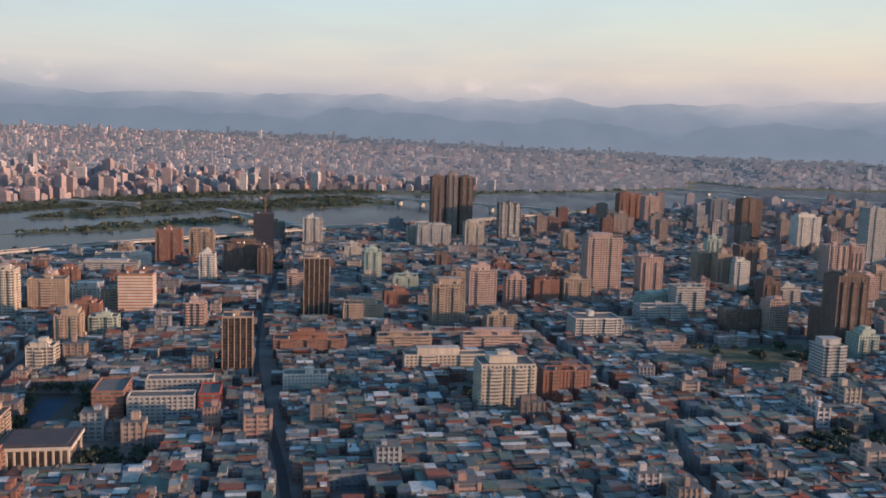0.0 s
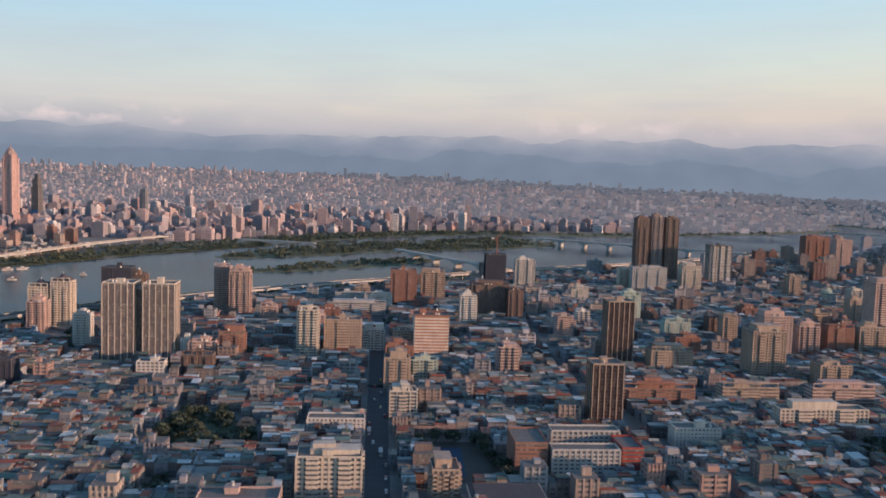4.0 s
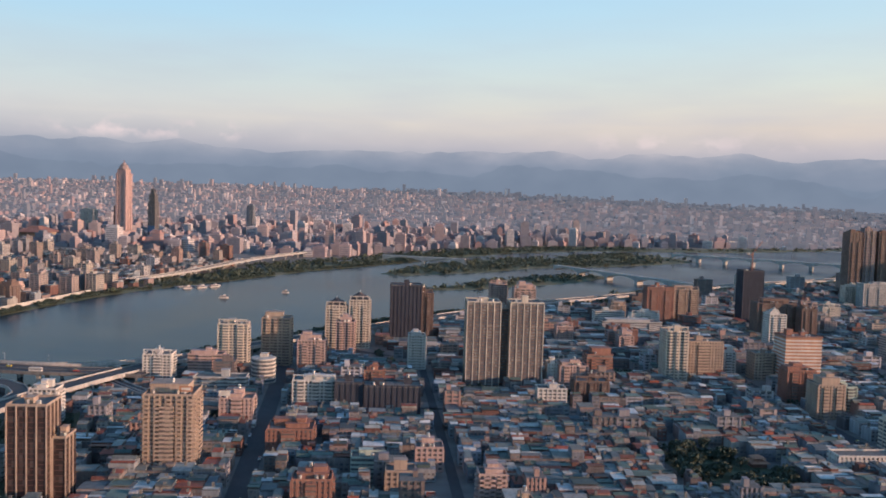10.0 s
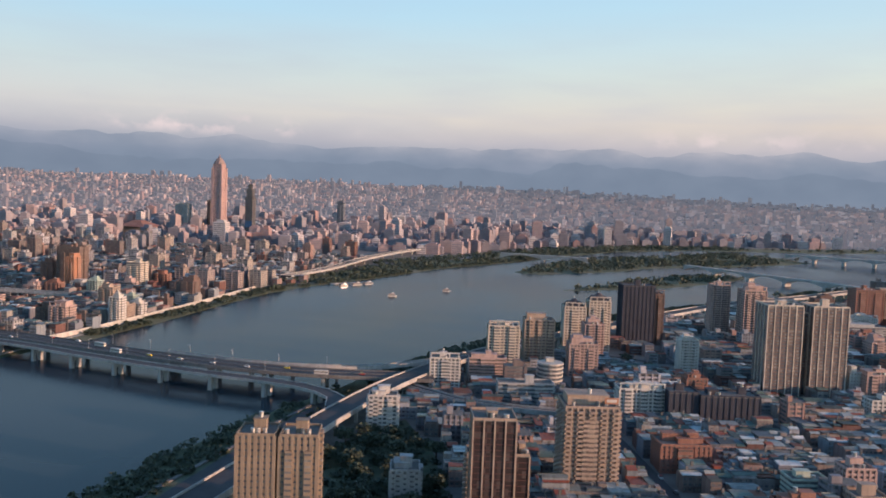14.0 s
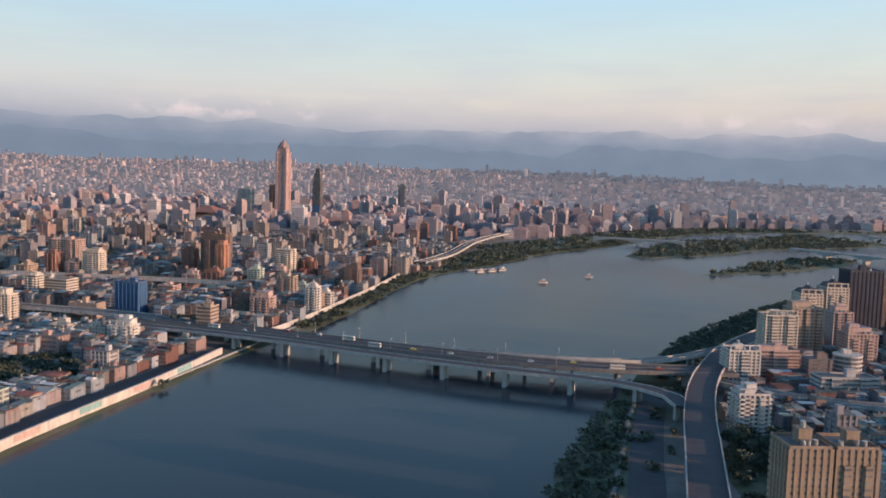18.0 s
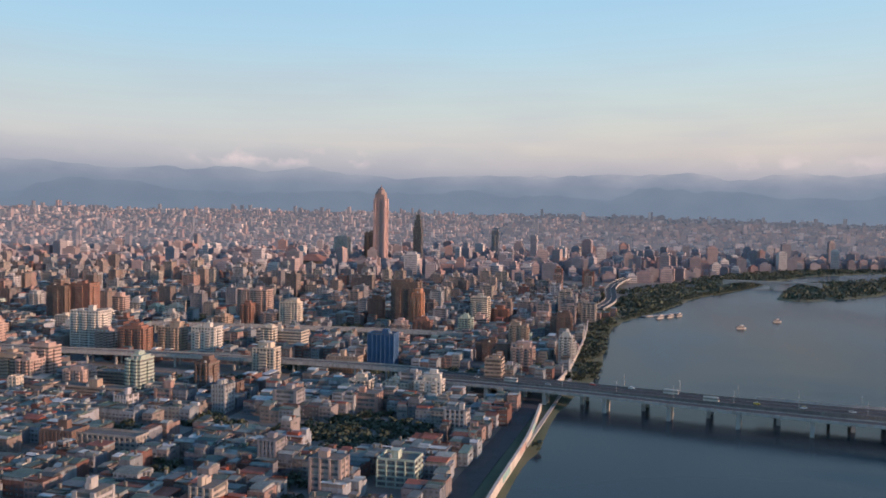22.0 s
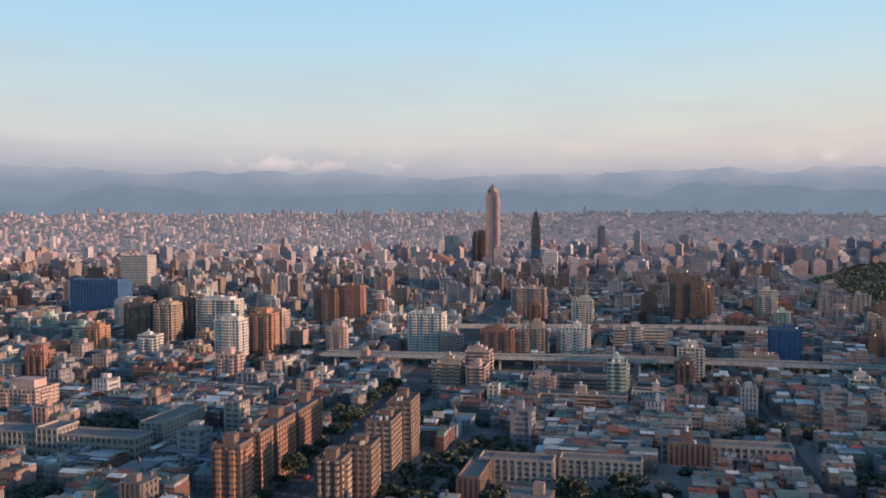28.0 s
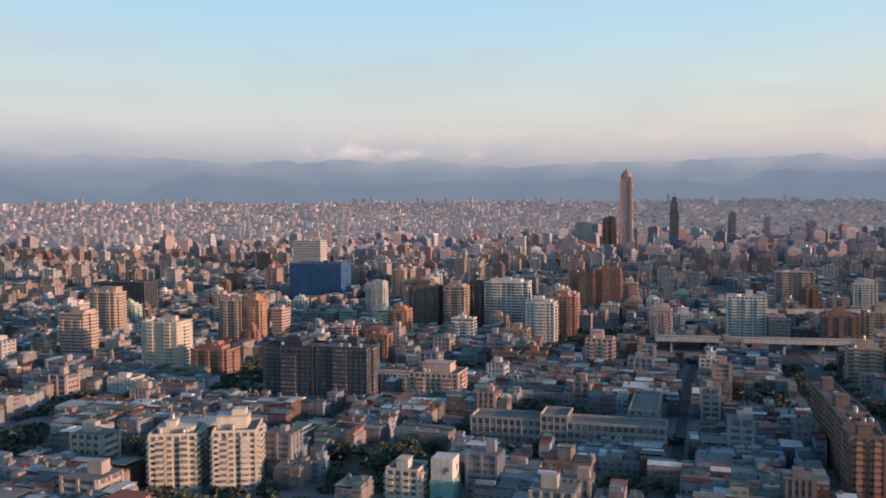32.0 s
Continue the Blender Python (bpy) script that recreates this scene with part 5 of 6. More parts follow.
billboard(-480, 391, 11.4, W, 5.0, 2.4, "white", "pale blue-white rooftop sign on the pink block", 0)

# ---- bridges, elevated roads and flood wall ----
def elevated(name, line, width, z, label, thick=1.2, pier_step=24, pier_w=1.4, rail=0.75, lit=CONCRETE, columns=(-0.27, 0.27), deck_mat=ASPHALT, to=-2.5, category="elevated road", median=True):
    """A road deck with edge beams on columns."""
    line = smooth_line(line)
    root = thing(name, 0, 0, 0, 0, label, category)
    ribbon("deck", line, width - 0.8, z, thick, deck_mat, "", "", parent=root)
    for sgn in (-1, 1):
        ribbon("edge_beam", offset_line(line, sgn * (width / 2 - 0.2)), 0.4, z + rail, thick + rail + 0.2, lit, "", "", parent=root)
    if median:
        ribbon("median", line, 0.35, z + 0.4, 0.38, lit, "", "", parent=root)
    for off in (-width / 4, width / 4) if name == "bridge" else ():
        ribbon("lane_line", offset_line(line, off), 0.12, z + 0.012, 0.01, PAINT, "", "", parent=root)
    pm = boxes_mesh("pier", [(0, 0, to, pier_w, pier_w, z - thick - to)], CONCRETE)
    cm = boxes_mesh("crosshead", [(0, 0, z - thick - 0.7, pier_w * 1.1, width * 0.8, 0.7)], CONCRETE)
    for x, y, a in along(line, pier_step, 8):
        cap = part("crosshead", cm, None, root, loc=(x, y, 0), rot=a)
        for k in columns:
            part("pier", pm, None, root, loc=(x - math.sin(a) * k * width, y + math.cos(a) * k * width, 0), rot=a)
    block_line(line, width + 3)
    return root, line


bridge, bline = elevated("bridge", [(-860, 497), (-803, 487), (-745, 472), (-687, 456), (-640, 447), (-600, 445), (-545, 452)], 15, 6.6, "wide concrete road bridge across the grey river", 1.1, 29, 1.7, rail=0.5, lit=DARK_CONCRETE, columns=(-0.30, 0.30))
ramp_, _ = elevated("bridge_ramp", [(-850, 480), (-803, 471), (-762, 461), (-718, 446), (-656, 429), (-620, 422), (-600, 416), (-588, 409), (-579, 399), (-575.5, 384)], 8, 6.5, "concrete slip road beside the bridge curving to the riverside road", 0.7, 29, 1.7, rail=0.4, median=False)
ramp_, _ = elevated("bridge_ramp", [(-690, 468), (-640, 458), (-600, 459), (-572, 472), (-550, 496), (-532, 520)], 5, 6.3, "concrete slip road rising to the bridge", 0.9, 22, 1.2)
ramp_, _ = elevated("bridge_ramp", [(-562, 444), (-545, 430), (-530, 419), (-508, 412), (-480, 409)], 7, 4.6, "low concrete approach road dropping into the streets", 0.9, 16, 1.1)
elevated("riverside_expressway", [(-596, 180), (-584, 275), (-577, 332), (-572, 372), (-564, 418), (-552, 462), (-528, 524), (-452, 655), (-356, 805), (-265, 908), (-127, 1064), (46, 1220), (200, 1400), (480, 1610), (900, 1740)], 11.5, 7, "elevated riverside road with a pale sunlit edge wall", 1.1, 20, 1.1, median=False)
block_line([(-605, 200), (-598, 290), (-594, 335), (-589, 380), (-582, 425)], 15)
ribbon("riverside_lot", smooth_line([(-605, 200), (-598, 290), (-594, 335), (-589, 380), (-582, 425)]), 11, 0.12, 0.3, ASPHALT, "dark asphalt lot beside the elevated riverside road", "road")
ribbon("river_path", smooth_line([(-616, 200), (-608, 290), (-602, 335), (-597, 378), (-590, 420)]), 1.4, 0.5, 0.8, DARK_CONCRETE, "grey concrete path on the river embankment", "path")
elevated("viaduct", [(-1130, 519), (-1070, 517), (-980, 517), (-915, 512), (-860, 505), (-840, 497)], 11, 6.8, "pale concrete viaduct running between the blocks", 0.9, 18, 1.0)
block_line([(-1130, 507), (-1070, 505), (-980, 505), (-915, 500), (-845, 489)], 20)
elevated("railway_viaduct", [(-1085, 646), (-1030, 650), (-960, 654), (-900, 655), (-850, 650)], 9, 7.0, "second pale viaduct behind the apartment towers", 1.2, 22, 1.0)
elevated("far_expressway", [(-757, 860), (-742, 960), (-735, 1150), (-705, 1340), (-655, 1500), (-600, 1640), (-444, 1850), (-262, 1995), (0, 2150), (400, 2450)], 12, 7, "elevated expressway along the far bank", 1.1, 40, 1.6, columns=(0.0,))
wall_line = smooth_line([(-803, 180), (-796, 307), (-789, 390), (-787, 452)])
ribbon("flood_wall", wall_line, 1.0, 2.9, 4.3, PALE, "long pale painted flood wall beside the river", "wall")
ribbon("flood_wall", smooth_line([(-783, 500), (-776, 560), (-768, 690), (-765, 800)]), 1.0, 2.9, 4.3, PALE, "long pale painted flood wall beside the river", "wall")
mural = WALL["teal"]
for k, (x, y, a) in enumerate(along(wall_line, 34, 130)[:4]):
    panel = part("mural", boxes_mesh("mural", [(0, -0.53, 0.4, 13, 0.06, 2.2)], mural if k % 2 else WALL["pink"]), None, None, rot=a, loc=(x, y, 0))
    tagged(panel, "faded painted mural panel on the flood wall", "mural", kind="structure")
ribbon("riverside_road", offset_line(smooth_line([(-806, 180), (-800, 307), (-791, 400), (-783, 480), (-776, 560), (-768, 690), (-765, 800)]), 7), 9, 0.07, 0.06, ASPHALT, "dark asphalt road behind the flood wall", "road")
ribbon("river_path", offset_line(smooth_line([(-806, 180), (-800, 307), (-791, 400), (-783, 480), (-776, 560)]), -3.2), 1.6, 0.2, 0.5, CONCRETE, "pale concrete path below the flood wall", "path")


def arch_bridge(line, width, z, spans, label):
    root = thing("arch_bridge", 0, 0, 0, 0, label, "bridge")
    (x0, y0), (x1, y1) = line[0], line[-1]
    ang, ln = math.atan2(y1 - y0, x1 - x0), math.hypot(x1 - x0, y1 - y0)
    ribbon("deck", line, width, z, 1.2, CONCRETE, "", "", parent=root)
    sp = ln / spans
    vs, fs = [], []
    n = 10
    for k in range(n + 1):
        a = -sp / 2 + sp * k / n
        low = z - 1.2 - 5.2 * (2 * a / sp) ** 2
        vs += [(a, -width / 2, z - 1.1), (a, width / 2, z - 1.1), (a, width / 2, low - 0.6), (a, -width / 2, low - 0.6)]
    for k in range(n):
        a, b = 4 * k, 4 * k + 4
        fs += [(a + i, b + i, b + (i + 1) % 4, a + (i + 1) % 4) for i in range(4)]
    me = bpy.data.meshes.new("arch")
    me.from_pydata(vs, [], fs)
    me.materials.append(CONCRETE)
    pm = boxes_mesh("pier", [(0, 0, -3, 4.5, width + 1, z - 4)], CONCRETE)
    for k in range(spans):
        q = (k + 0.5) / spans
        part("arch", me, None, root, loc=(x0 + (x1 - x0) * q, y0 + (y1 - y0) * q, 0), rot=ang)
        q = (k + 1) / spans
        part("pier", pm, None, root, loc=(x0 + (x1 - x0) * q, y0 + (y1 - y0) * q, 0), rot=ang)
    return root


arch_bridge([(-325, 1238), (-160, 1022)], 9, 9.5, 5, "long concrete arch bridge crossing the river branch")
arch_bridge([(-120, 1560), (200, 1395)], 12, 12, 8, "many-arched concrete bridge far up the river")
arch_bridge([(600, 2250), (1000, 1840)], 12, 12, 6, "distant concrete bridge up the river")
arch_bridge([(-580, 1302), (-455, 1280)], 9, 9.5, 2, "pale concrete arch bridge near the far bank")

# ---- low city fabric ----
CW, CR, CG, CP = 0, 1, 2, 3  # wall, roof, glass, plain slots
CITY_MATS = [CITY_WALL, CITY_ROOF, GLASS, FLAT_ROOF]
rng = random.Random(5)


def house_stuff(b, x, y, w, d, h, c, s, fine, r):
    """One low house: walls, storeys of windows, a corrugated roof shed, tank and stair hut."""
    tone, rt = r.random(), r.random()
    b.box(x, y, -0.3, w, d, h + 0.3, c, s, CW, tone)
    st = 1.75
    n = int(h / st)
    if fine:
        m = max(1, int(w / 1.6))
        for k in range(n):
            for j in range(m):
                b.pane(x, y, k * st + 0.7, -w / 2 + w * (j + 0.5) / m, -d / 2 - 0.04, w / m * 0.6, 0.75, 0, c, s, CG, tone)
            if r.random() < 0.55:
                b.box(x + (d / 2 + 0.25) * s, y - (d / 2 + 0.25) * c, k * st + 0.1, w * 0.94, 0.5, 0.55, c, s, CW, tone)
            if r.random() < 0.4:
                b.pane(x, y, k * st + 0.75, w / 2 + 0.04, 0.0, d * 0.35, 0.9, 1, c, s, CG, tone)
    else:
        for k in range(n):
            b.pane(x, y, k * st + 0.8, 0, -d / 2 - 0.05, w * 0.8, 0.85, 0, c, s, CG, tone)
    kind = r.random()
    if kind < 0.87:
        n = (r.choice((1, 2, 2, 3)) if w > 3.4 else r.choice((1, 2))) if fine or y < 620 else 1
        sd = d / n
        for k in range(n):
            lift, tilt = r.choice((0.1, 0.15, 0.25, 0.4, 0.9)), r.uniform(-0.65, 0.65)
            q = -d / 2 + sd * (k + 0.5)
            ww = w * r.uniform(0.8, 1.12)
            a = r.uniform(-0.5, 0.5) * (w - ww)
            rx, ry = x + a * c - q * s, y + a * s + q * c
            if lift > 0.5:
                b.box(rx, ry, h, ww * 0.94, sd * 0.9, lift, c, s, CW, r.random())
            if r.random() < 0.55:
                b.box(rx, ry, h + lift + max(0, -tilt), ww, sd * r.uniform(0.92, 1.12), 0.12, c, s, CR, r.random(), slope=tilt)
            else:
                b.gable(rx, ry, h + lift, ww, sd, r.uniform(0.35, 0.85), c, s, CR, r.random())
    else:
        b.box(x, y, h, w, 0.2, 0.6, c, s, CW, tone)
        hw = min(w * 0.5, 2.6)
        a = r.choice((-1, 1)) * (w - hw) / 2
        b.box(x + a * c - 0.15 * d * s, y + a * s + 0.15 * d * c, h, hw, d * 0.35, 1.7, c, s, CW, tone)
        b.box(x + 0.2 * d * s, y - 0.2 * d * c, h, w * 0.55, d * 0.3, r.uniform(0.3, 1.2), c, s, CR, rt)
    if fine and r.random() < 0.5:
        a, q = r.uniform(-0.3, 0.3) * w, r.uniform(-0.3, 0.3) * d
        b.box(x + a * c - q * s, y + a * s + q * c, h + 0.6, 0.8, 0.8, 1.5, c, s, CP, 0.5)


def midrise_stuff(b, x, y, w, d, h, c, s, r, slots=(CW, CR, CG, CP)):
    """A storeyed block: dark glazed core, floor bands, corner piers and roof huts."""
    tone = r.random()
    wl_, rf, gl, pl = slots
    b.box(x, y, -0.3, w, d, h + 0.3, c, s, gl, tone)
    st = 1.7
    n = max(2, int(h / st))
    st = h / n
    pr = r.choice((0.15, 0.15, 0.4))
    for k in range(n):
        b.box(x, y, k * st - (0.2 if k == 0 else 0), w + 2 * pr, d + 2 * pr, st * r.choice((0.45, 0.52)) + (0.2 if k == 0 else 0), c, s, wl_, tone)
    m = r.choice((2, 3, 4, 5))
    for k in range(m):
        a, q = (-0.5 + k / (m - 1)) * (w - 0.5), -d / 2 - pr + 0.05
        b.box(x + a * c - q * s, y + a * s + q * c, 0, 0.7 + 0.7 * (m == 2), 0.5, h + 0.5, c, s, wl_, tone)
    m = r.choice((2, 3, 4))
    for sg in (-1, 1):
        for k in range(m):
            a, q = sg * (w / 2 + pr - 0.05), (-0.5 + k / (m - 1)) * (d - 0.5)
            b.box(x + a * c - q * s, y + a * s + q * c, 0, 0.5, 0.8, h + 0.45, c, s, wl_, tone)
    b.box(x, y, h, w + 2 * pr, d + 2 * pr, 0.35, c, s, pl, tone)
    for k in range(r.choice((1, 1, 2))):
        a, q = r.uniform(-0.28, 0.28) * w, r.uniform(-0.2, 0.25) * d
        b.box(x + a * c - q * s, y + a * s + q * c, h + 0.35, w * r.uniform(0.2, 0.42), d * 0.35, r.uniform(1.4, 3.2), c, s, wl_, tone)


def rows_of_houses(zone_near, rot, x_lo, x_hi, y_lo, y_hi, bufs, r, tall_share, keep):
    """Back-to-back rows of narrow houses between lanes. keep collects the nearest ones."""
    c, s = math.cos(rot), math.sin(rot)
    ox, oy = (x_lo + x_hi) / 2, 0
    span = (x_hi - x_lo) / 2 + 200
    v = y_lo - 220
    row = 0
    while v < y_hi + 220:
        d = r.uniform(6.8, 9.2)
        uu = -span + r.uniform(0, 20)
        run = 0
        base = r.choice((4.6, 5.0, 5.3, 5.6))
        while uu < span:
            w = r.choice((3.0, 3.6, 4.0, 4.6, 5.4, 6.6, 8.6)) * (1.5 if v > 600 else 1.0)
            um = uu + w / 2
            x, y = ox + um * c - (v + d / 2) * s, oy + um * s + (v + d / 2) * c
            uu += w + 0.06
            run += w
            if run > 62:
                uu += r.uniform(3.5, 5.0)
                run, base = 0, r.choice((4.6, 5.0, 5.3, 5.6))
            if not (x_lo < x < x_hi and y_lo < y < y_hi) or r.random() < 0.035:
                continue
            rr, qq = cell(x, y)
            if not (0 <= rr < FREE.shape[0] and 0 <= qq < FREE.shape[1]) or near_cells[rr, qq] != zone_near or not clear(x, y, w, d, c, s):
                continue
            h = base + r.uniform(-0.4, 0.4) + (r.uniform(1.2, 2.6) if r.random() < 0.07 else 0)
            q = r.random()
            if q < tall_share and w > 4.5:
                midrise_stuff(bufs[1], x, y, w + 1.5, d, r.uniform(7.8, 12.5), c, s, r)
                uu += 1.5
            elif y < 345 and w > 3.4:
                keep.append((y, x, w, d, h, rot))
            else:
                house_stuff(bufs[0], x, y, w, d, h, c, s, y < 440, r)
        v += d + (0.4 if row % 2 == 0 else r.choice((1.4, 2.0, 3.4)))
        row += 1


BLOCKS = [0]


def block_thing(x, y, w, d, h, rot, r):
    """A mid-rise that stands near enough to be told apart."""
    BLOCKS[0] += 1
    color = r.choice(("pink", "tan", "cream", "grey", "white", "brick", "brown", "green", "stone", "pink", "tan"))
    tower("C", x + math.sin(rot) * d / 2, y - math.cos(rot) * d / 2, w, d, h, rot, color, r.choice(("grid", "bands", "balc", "solid", "grid")), "apartment_block")


WEST_BLOCKS = 0
west_rng = random.Random(64)
for k in range(420):
    bx_, by_ = west_rng.uniform(-330, 560), 430 + 520 * west_rng.random() ** 1.2
    bw, bd, bh = west_rng.uniform(9, 19), west_rng.uniform(9, 13), west_rng.uniform(9, 15) if west_rng.random() < 0.55 else west_rng.uniform(15, 27)
    if WEST_BLOCKS < 52 and clear(bx_, by_, bw, bd, math.cos(WEST), math.sin(WEST)):
        WEST_BLOCKS += 1
        block_thing(bx_, by_, bw, bd, bh, WEST, west_rng)
BLOCKS[0] = 0

low, mid = Buf(), Buf()
near_houses = []
rows_of_houses(True, WEST, -600, 640, 236, 1240, (low, mid), rng, 0.04, near_houses)
rows_of_houses(False, EAST, -1700, -805, 236, 540, (low, mid), rng, 0.05, near_houses)
near_houses.sort()


def house_proto(k):
    """A row house of 5 x 8 x 6 m with storeys of windows, balconies, tank and roof shed."""
    r = random.Random(40 + k)
    w, d, h = 5.0, 8.0, 6.2
    root = thing("row_house", 0, -5000, 0, 0, "narrow concrete row house with a corrugated metal roof shed", "house", "row houses")
    lift, dd = r.uniform(0.9, 1.7), d * r.uniform(0.55, 0.95)
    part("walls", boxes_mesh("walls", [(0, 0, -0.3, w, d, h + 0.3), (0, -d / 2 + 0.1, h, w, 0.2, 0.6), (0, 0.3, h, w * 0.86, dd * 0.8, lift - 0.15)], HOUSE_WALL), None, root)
    m = r.choice((2, 2, 3))
    win = boxes_mesh("window_row", [(-w / 2 + w * (j + 0.5) / m, -d / 2 - 0.02, 0, w / m * 0.62, 0.08, 1.0) for j in range(m)] + [(w / 2 + 0.02, 0.5, 0, 0.08, 1.4, 0.9)], GLASS)
    for j in range(3):
        part("window_row", win, None, root, loc=(0, 0, 0.8 + 2.0 * j))
    bal = boxes_mesh("balcony", [(0, -d / 2 - 0.35, 0, w * 0.94, 0.7, 0.12), (0, -d / 2 - 0.66, 0.12, w * 0.94, 0.08, 0.5)], HOUSE_WALL)
    for j in (1, 2):
        if r.random() < 0.8:
            part("balcony", bal, None, root, loc=(0, 0, 2.0 * j + 0.05))
    up = r.uniform(-0.6, 0.9)
    vs = [(-w / 2 - 0.1, -dd / 2, h + lift), (w / 2 + 0.1, -dd / 2, h + lift), (w / 2 + 0.1, dd / 2, h + lift + up), (-w / 2 - 0.1, dd / 2, h + lift + up)]
    if k % 3 == 0:
        vs = vs[:2] + [(w / 2 + 0.1, 0, h + lift + 0.8), (-w / 2 - 0.1, 0, h + lift + 0.8)] + [(w / 2 + 0.1, dd / 2, h + lift), (-w / 2 - 0.1, dd / 2, h + lift)]
    q = len(vs)
    vs += [(a, b, z - 0.12) for a, b, z in vs]
    tops = [(0, 1, 2, 3)] if q == 4 else [(0, 1, 2, 3), (3, 2, 4, 5)]
    rim = [0, 1, 2, 3] if q == 4 else [0, 1, 2, 4, 5, 3]
    fs = tops + [tuple(i + q for i in f[::-1]) for f in tops] + [(a, a + q, b + q, b) for a, b in zip(rim, rim[1:] + rim[:1])]
    me = bpy.data.meshes.new("roof_shed")
    me.from_pydata(vs, [], fs)
    part("roof_shed", me, HOUSE_ROOF, root)
    part("water_tank", TANK_MESH, None, root, loc=(r.uniform(-1.4, 1.4), d * 0.4, h))
    return root


protos = [house_proto(k) for k in range(6)]
for k, (y, x, w, d, h, rot) in enumerate(near_houses):
    if k < 205:
        p = protos[k % 6] if k >= 6 else protos[k]
        m = Matrix.Translation((x, y, 0)) @ Matrix.Rotation(rot, 4, "Z") @ Matrix.Diagonal((w / 5, d / 8, h / 6.2, 1))
        if k < 6:
            continue
        copy_thing(p, m)
    else:
        house_stuff(low, x, y, w, d, h, math.cos(rot), math.sin(rot), True, rng)
for p, (y, x, w, d, h, rot) in zip(protos, near_houses):
    p.matrix_basis = Matrix.Translation((x, y, 0)) @ Matrix.Rotation(rot, 4, "Z") @ Matrix.Diagonal((w / 5, d / 8, h / 6.2, 1))
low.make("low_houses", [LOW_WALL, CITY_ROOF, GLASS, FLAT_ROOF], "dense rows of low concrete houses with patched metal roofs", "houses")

# ---- the denser city east of the river ----
def dense_city(x_lo, x_hi, y_lo, y_hi, rot, cw, cd, share, hs, b, lowb, near_side, r):
    c, s = math.cos(rot), math.sin(rot)
    y = y_lo
    while y < y_hi:
        x = x_lo
        while x < x_hi:
            w, d = r.uniform(0.45, 0.85) * cw, r.uniform(0.5, 0.85) * cd
            px_, py_ = x + r.uniform(-2, 2), y + r.uniform(-2, 2) + (x - x_lo) * s
            x += cw
            rr, qq = cell(px_, py_)
            if not (0 <= rr < FREE.shape[0] and 0 <= qq < FREE.shape[1]) or near_cells[rr, qq] != near_side:
                continue
            grove = noise.noise((px_ / 130, py_ / 130, 4))
            if r.random() < share * (0.75 + 0.9 * grove):
                h = hs[0] + (hs[1] - hs[0]) * r.random() ** 2.0
                if clear(px_, py_, w, d, c, s):
                    if BLOCKS[0] < 125 and py_ < 760 and -1560 < px_ < 420:
                        block_thing(px_, py_, w, d, h, rot, r)
                    else:
                        midrise_stuff(b, px_, py_, w, d, h, c, s, r)
                    continue
            for k in range(3):
                ww, hh = cw / 3.1, r.uniform(4.2, 9.0)
                hx = px_ + (k - 1) * cw / 3
                if r.random() < 0.9 and clear(hx, py_, ww, d, c, s):
                    house_stuff(lowb, hx, py_, ww, d, hh, c, s, False, r)
        y += cd + r.choice((0.5, 2.5))


low2 = Buf()
dense_city(-2100, -770, 535, 800, EAST, 15, 13, 0.30, (8, 19), mid, low2, False, rng)
dense_city(-2500, -740, 800, 1320, EAST, 17, 15, 0.46, (9, 27), mid, low2, False, rng)
dense_city(-600, 1200, 860, 1500, WEST, 20, 17, 0.22, (10, 34), mid, low2, True, rng)
dense_city(640, 1200, 420, 860, WEST, 18, 16, 0.18, (9, 28), mid, low2, True, rng)
mid.make("mid_rise_blocks", CITY_MATS, "crowd of mid-rise concrete apartment blocks with window bands", "buildings")
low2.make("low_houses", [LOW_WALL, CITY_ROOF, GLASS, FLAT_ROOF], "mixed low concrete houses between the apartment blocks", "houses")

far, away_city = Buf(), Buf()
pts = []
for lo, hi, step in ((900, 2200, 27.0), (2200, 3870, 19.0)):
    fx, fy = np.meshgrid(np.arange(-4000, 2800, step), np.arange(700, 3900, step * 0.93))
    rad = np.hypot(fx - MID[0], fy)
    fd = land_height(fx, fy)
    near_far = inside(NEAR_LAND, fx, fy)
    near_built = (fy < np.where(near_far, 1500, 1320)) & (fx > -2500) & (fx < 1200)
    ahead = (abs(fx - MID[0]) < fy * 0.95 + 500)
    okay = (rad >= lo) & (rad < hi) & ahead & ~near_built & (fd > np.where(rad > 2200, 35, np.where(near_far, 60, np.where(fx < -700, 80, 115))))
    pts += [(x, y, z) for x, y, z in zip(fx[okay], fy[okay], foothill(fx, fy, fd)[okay])]
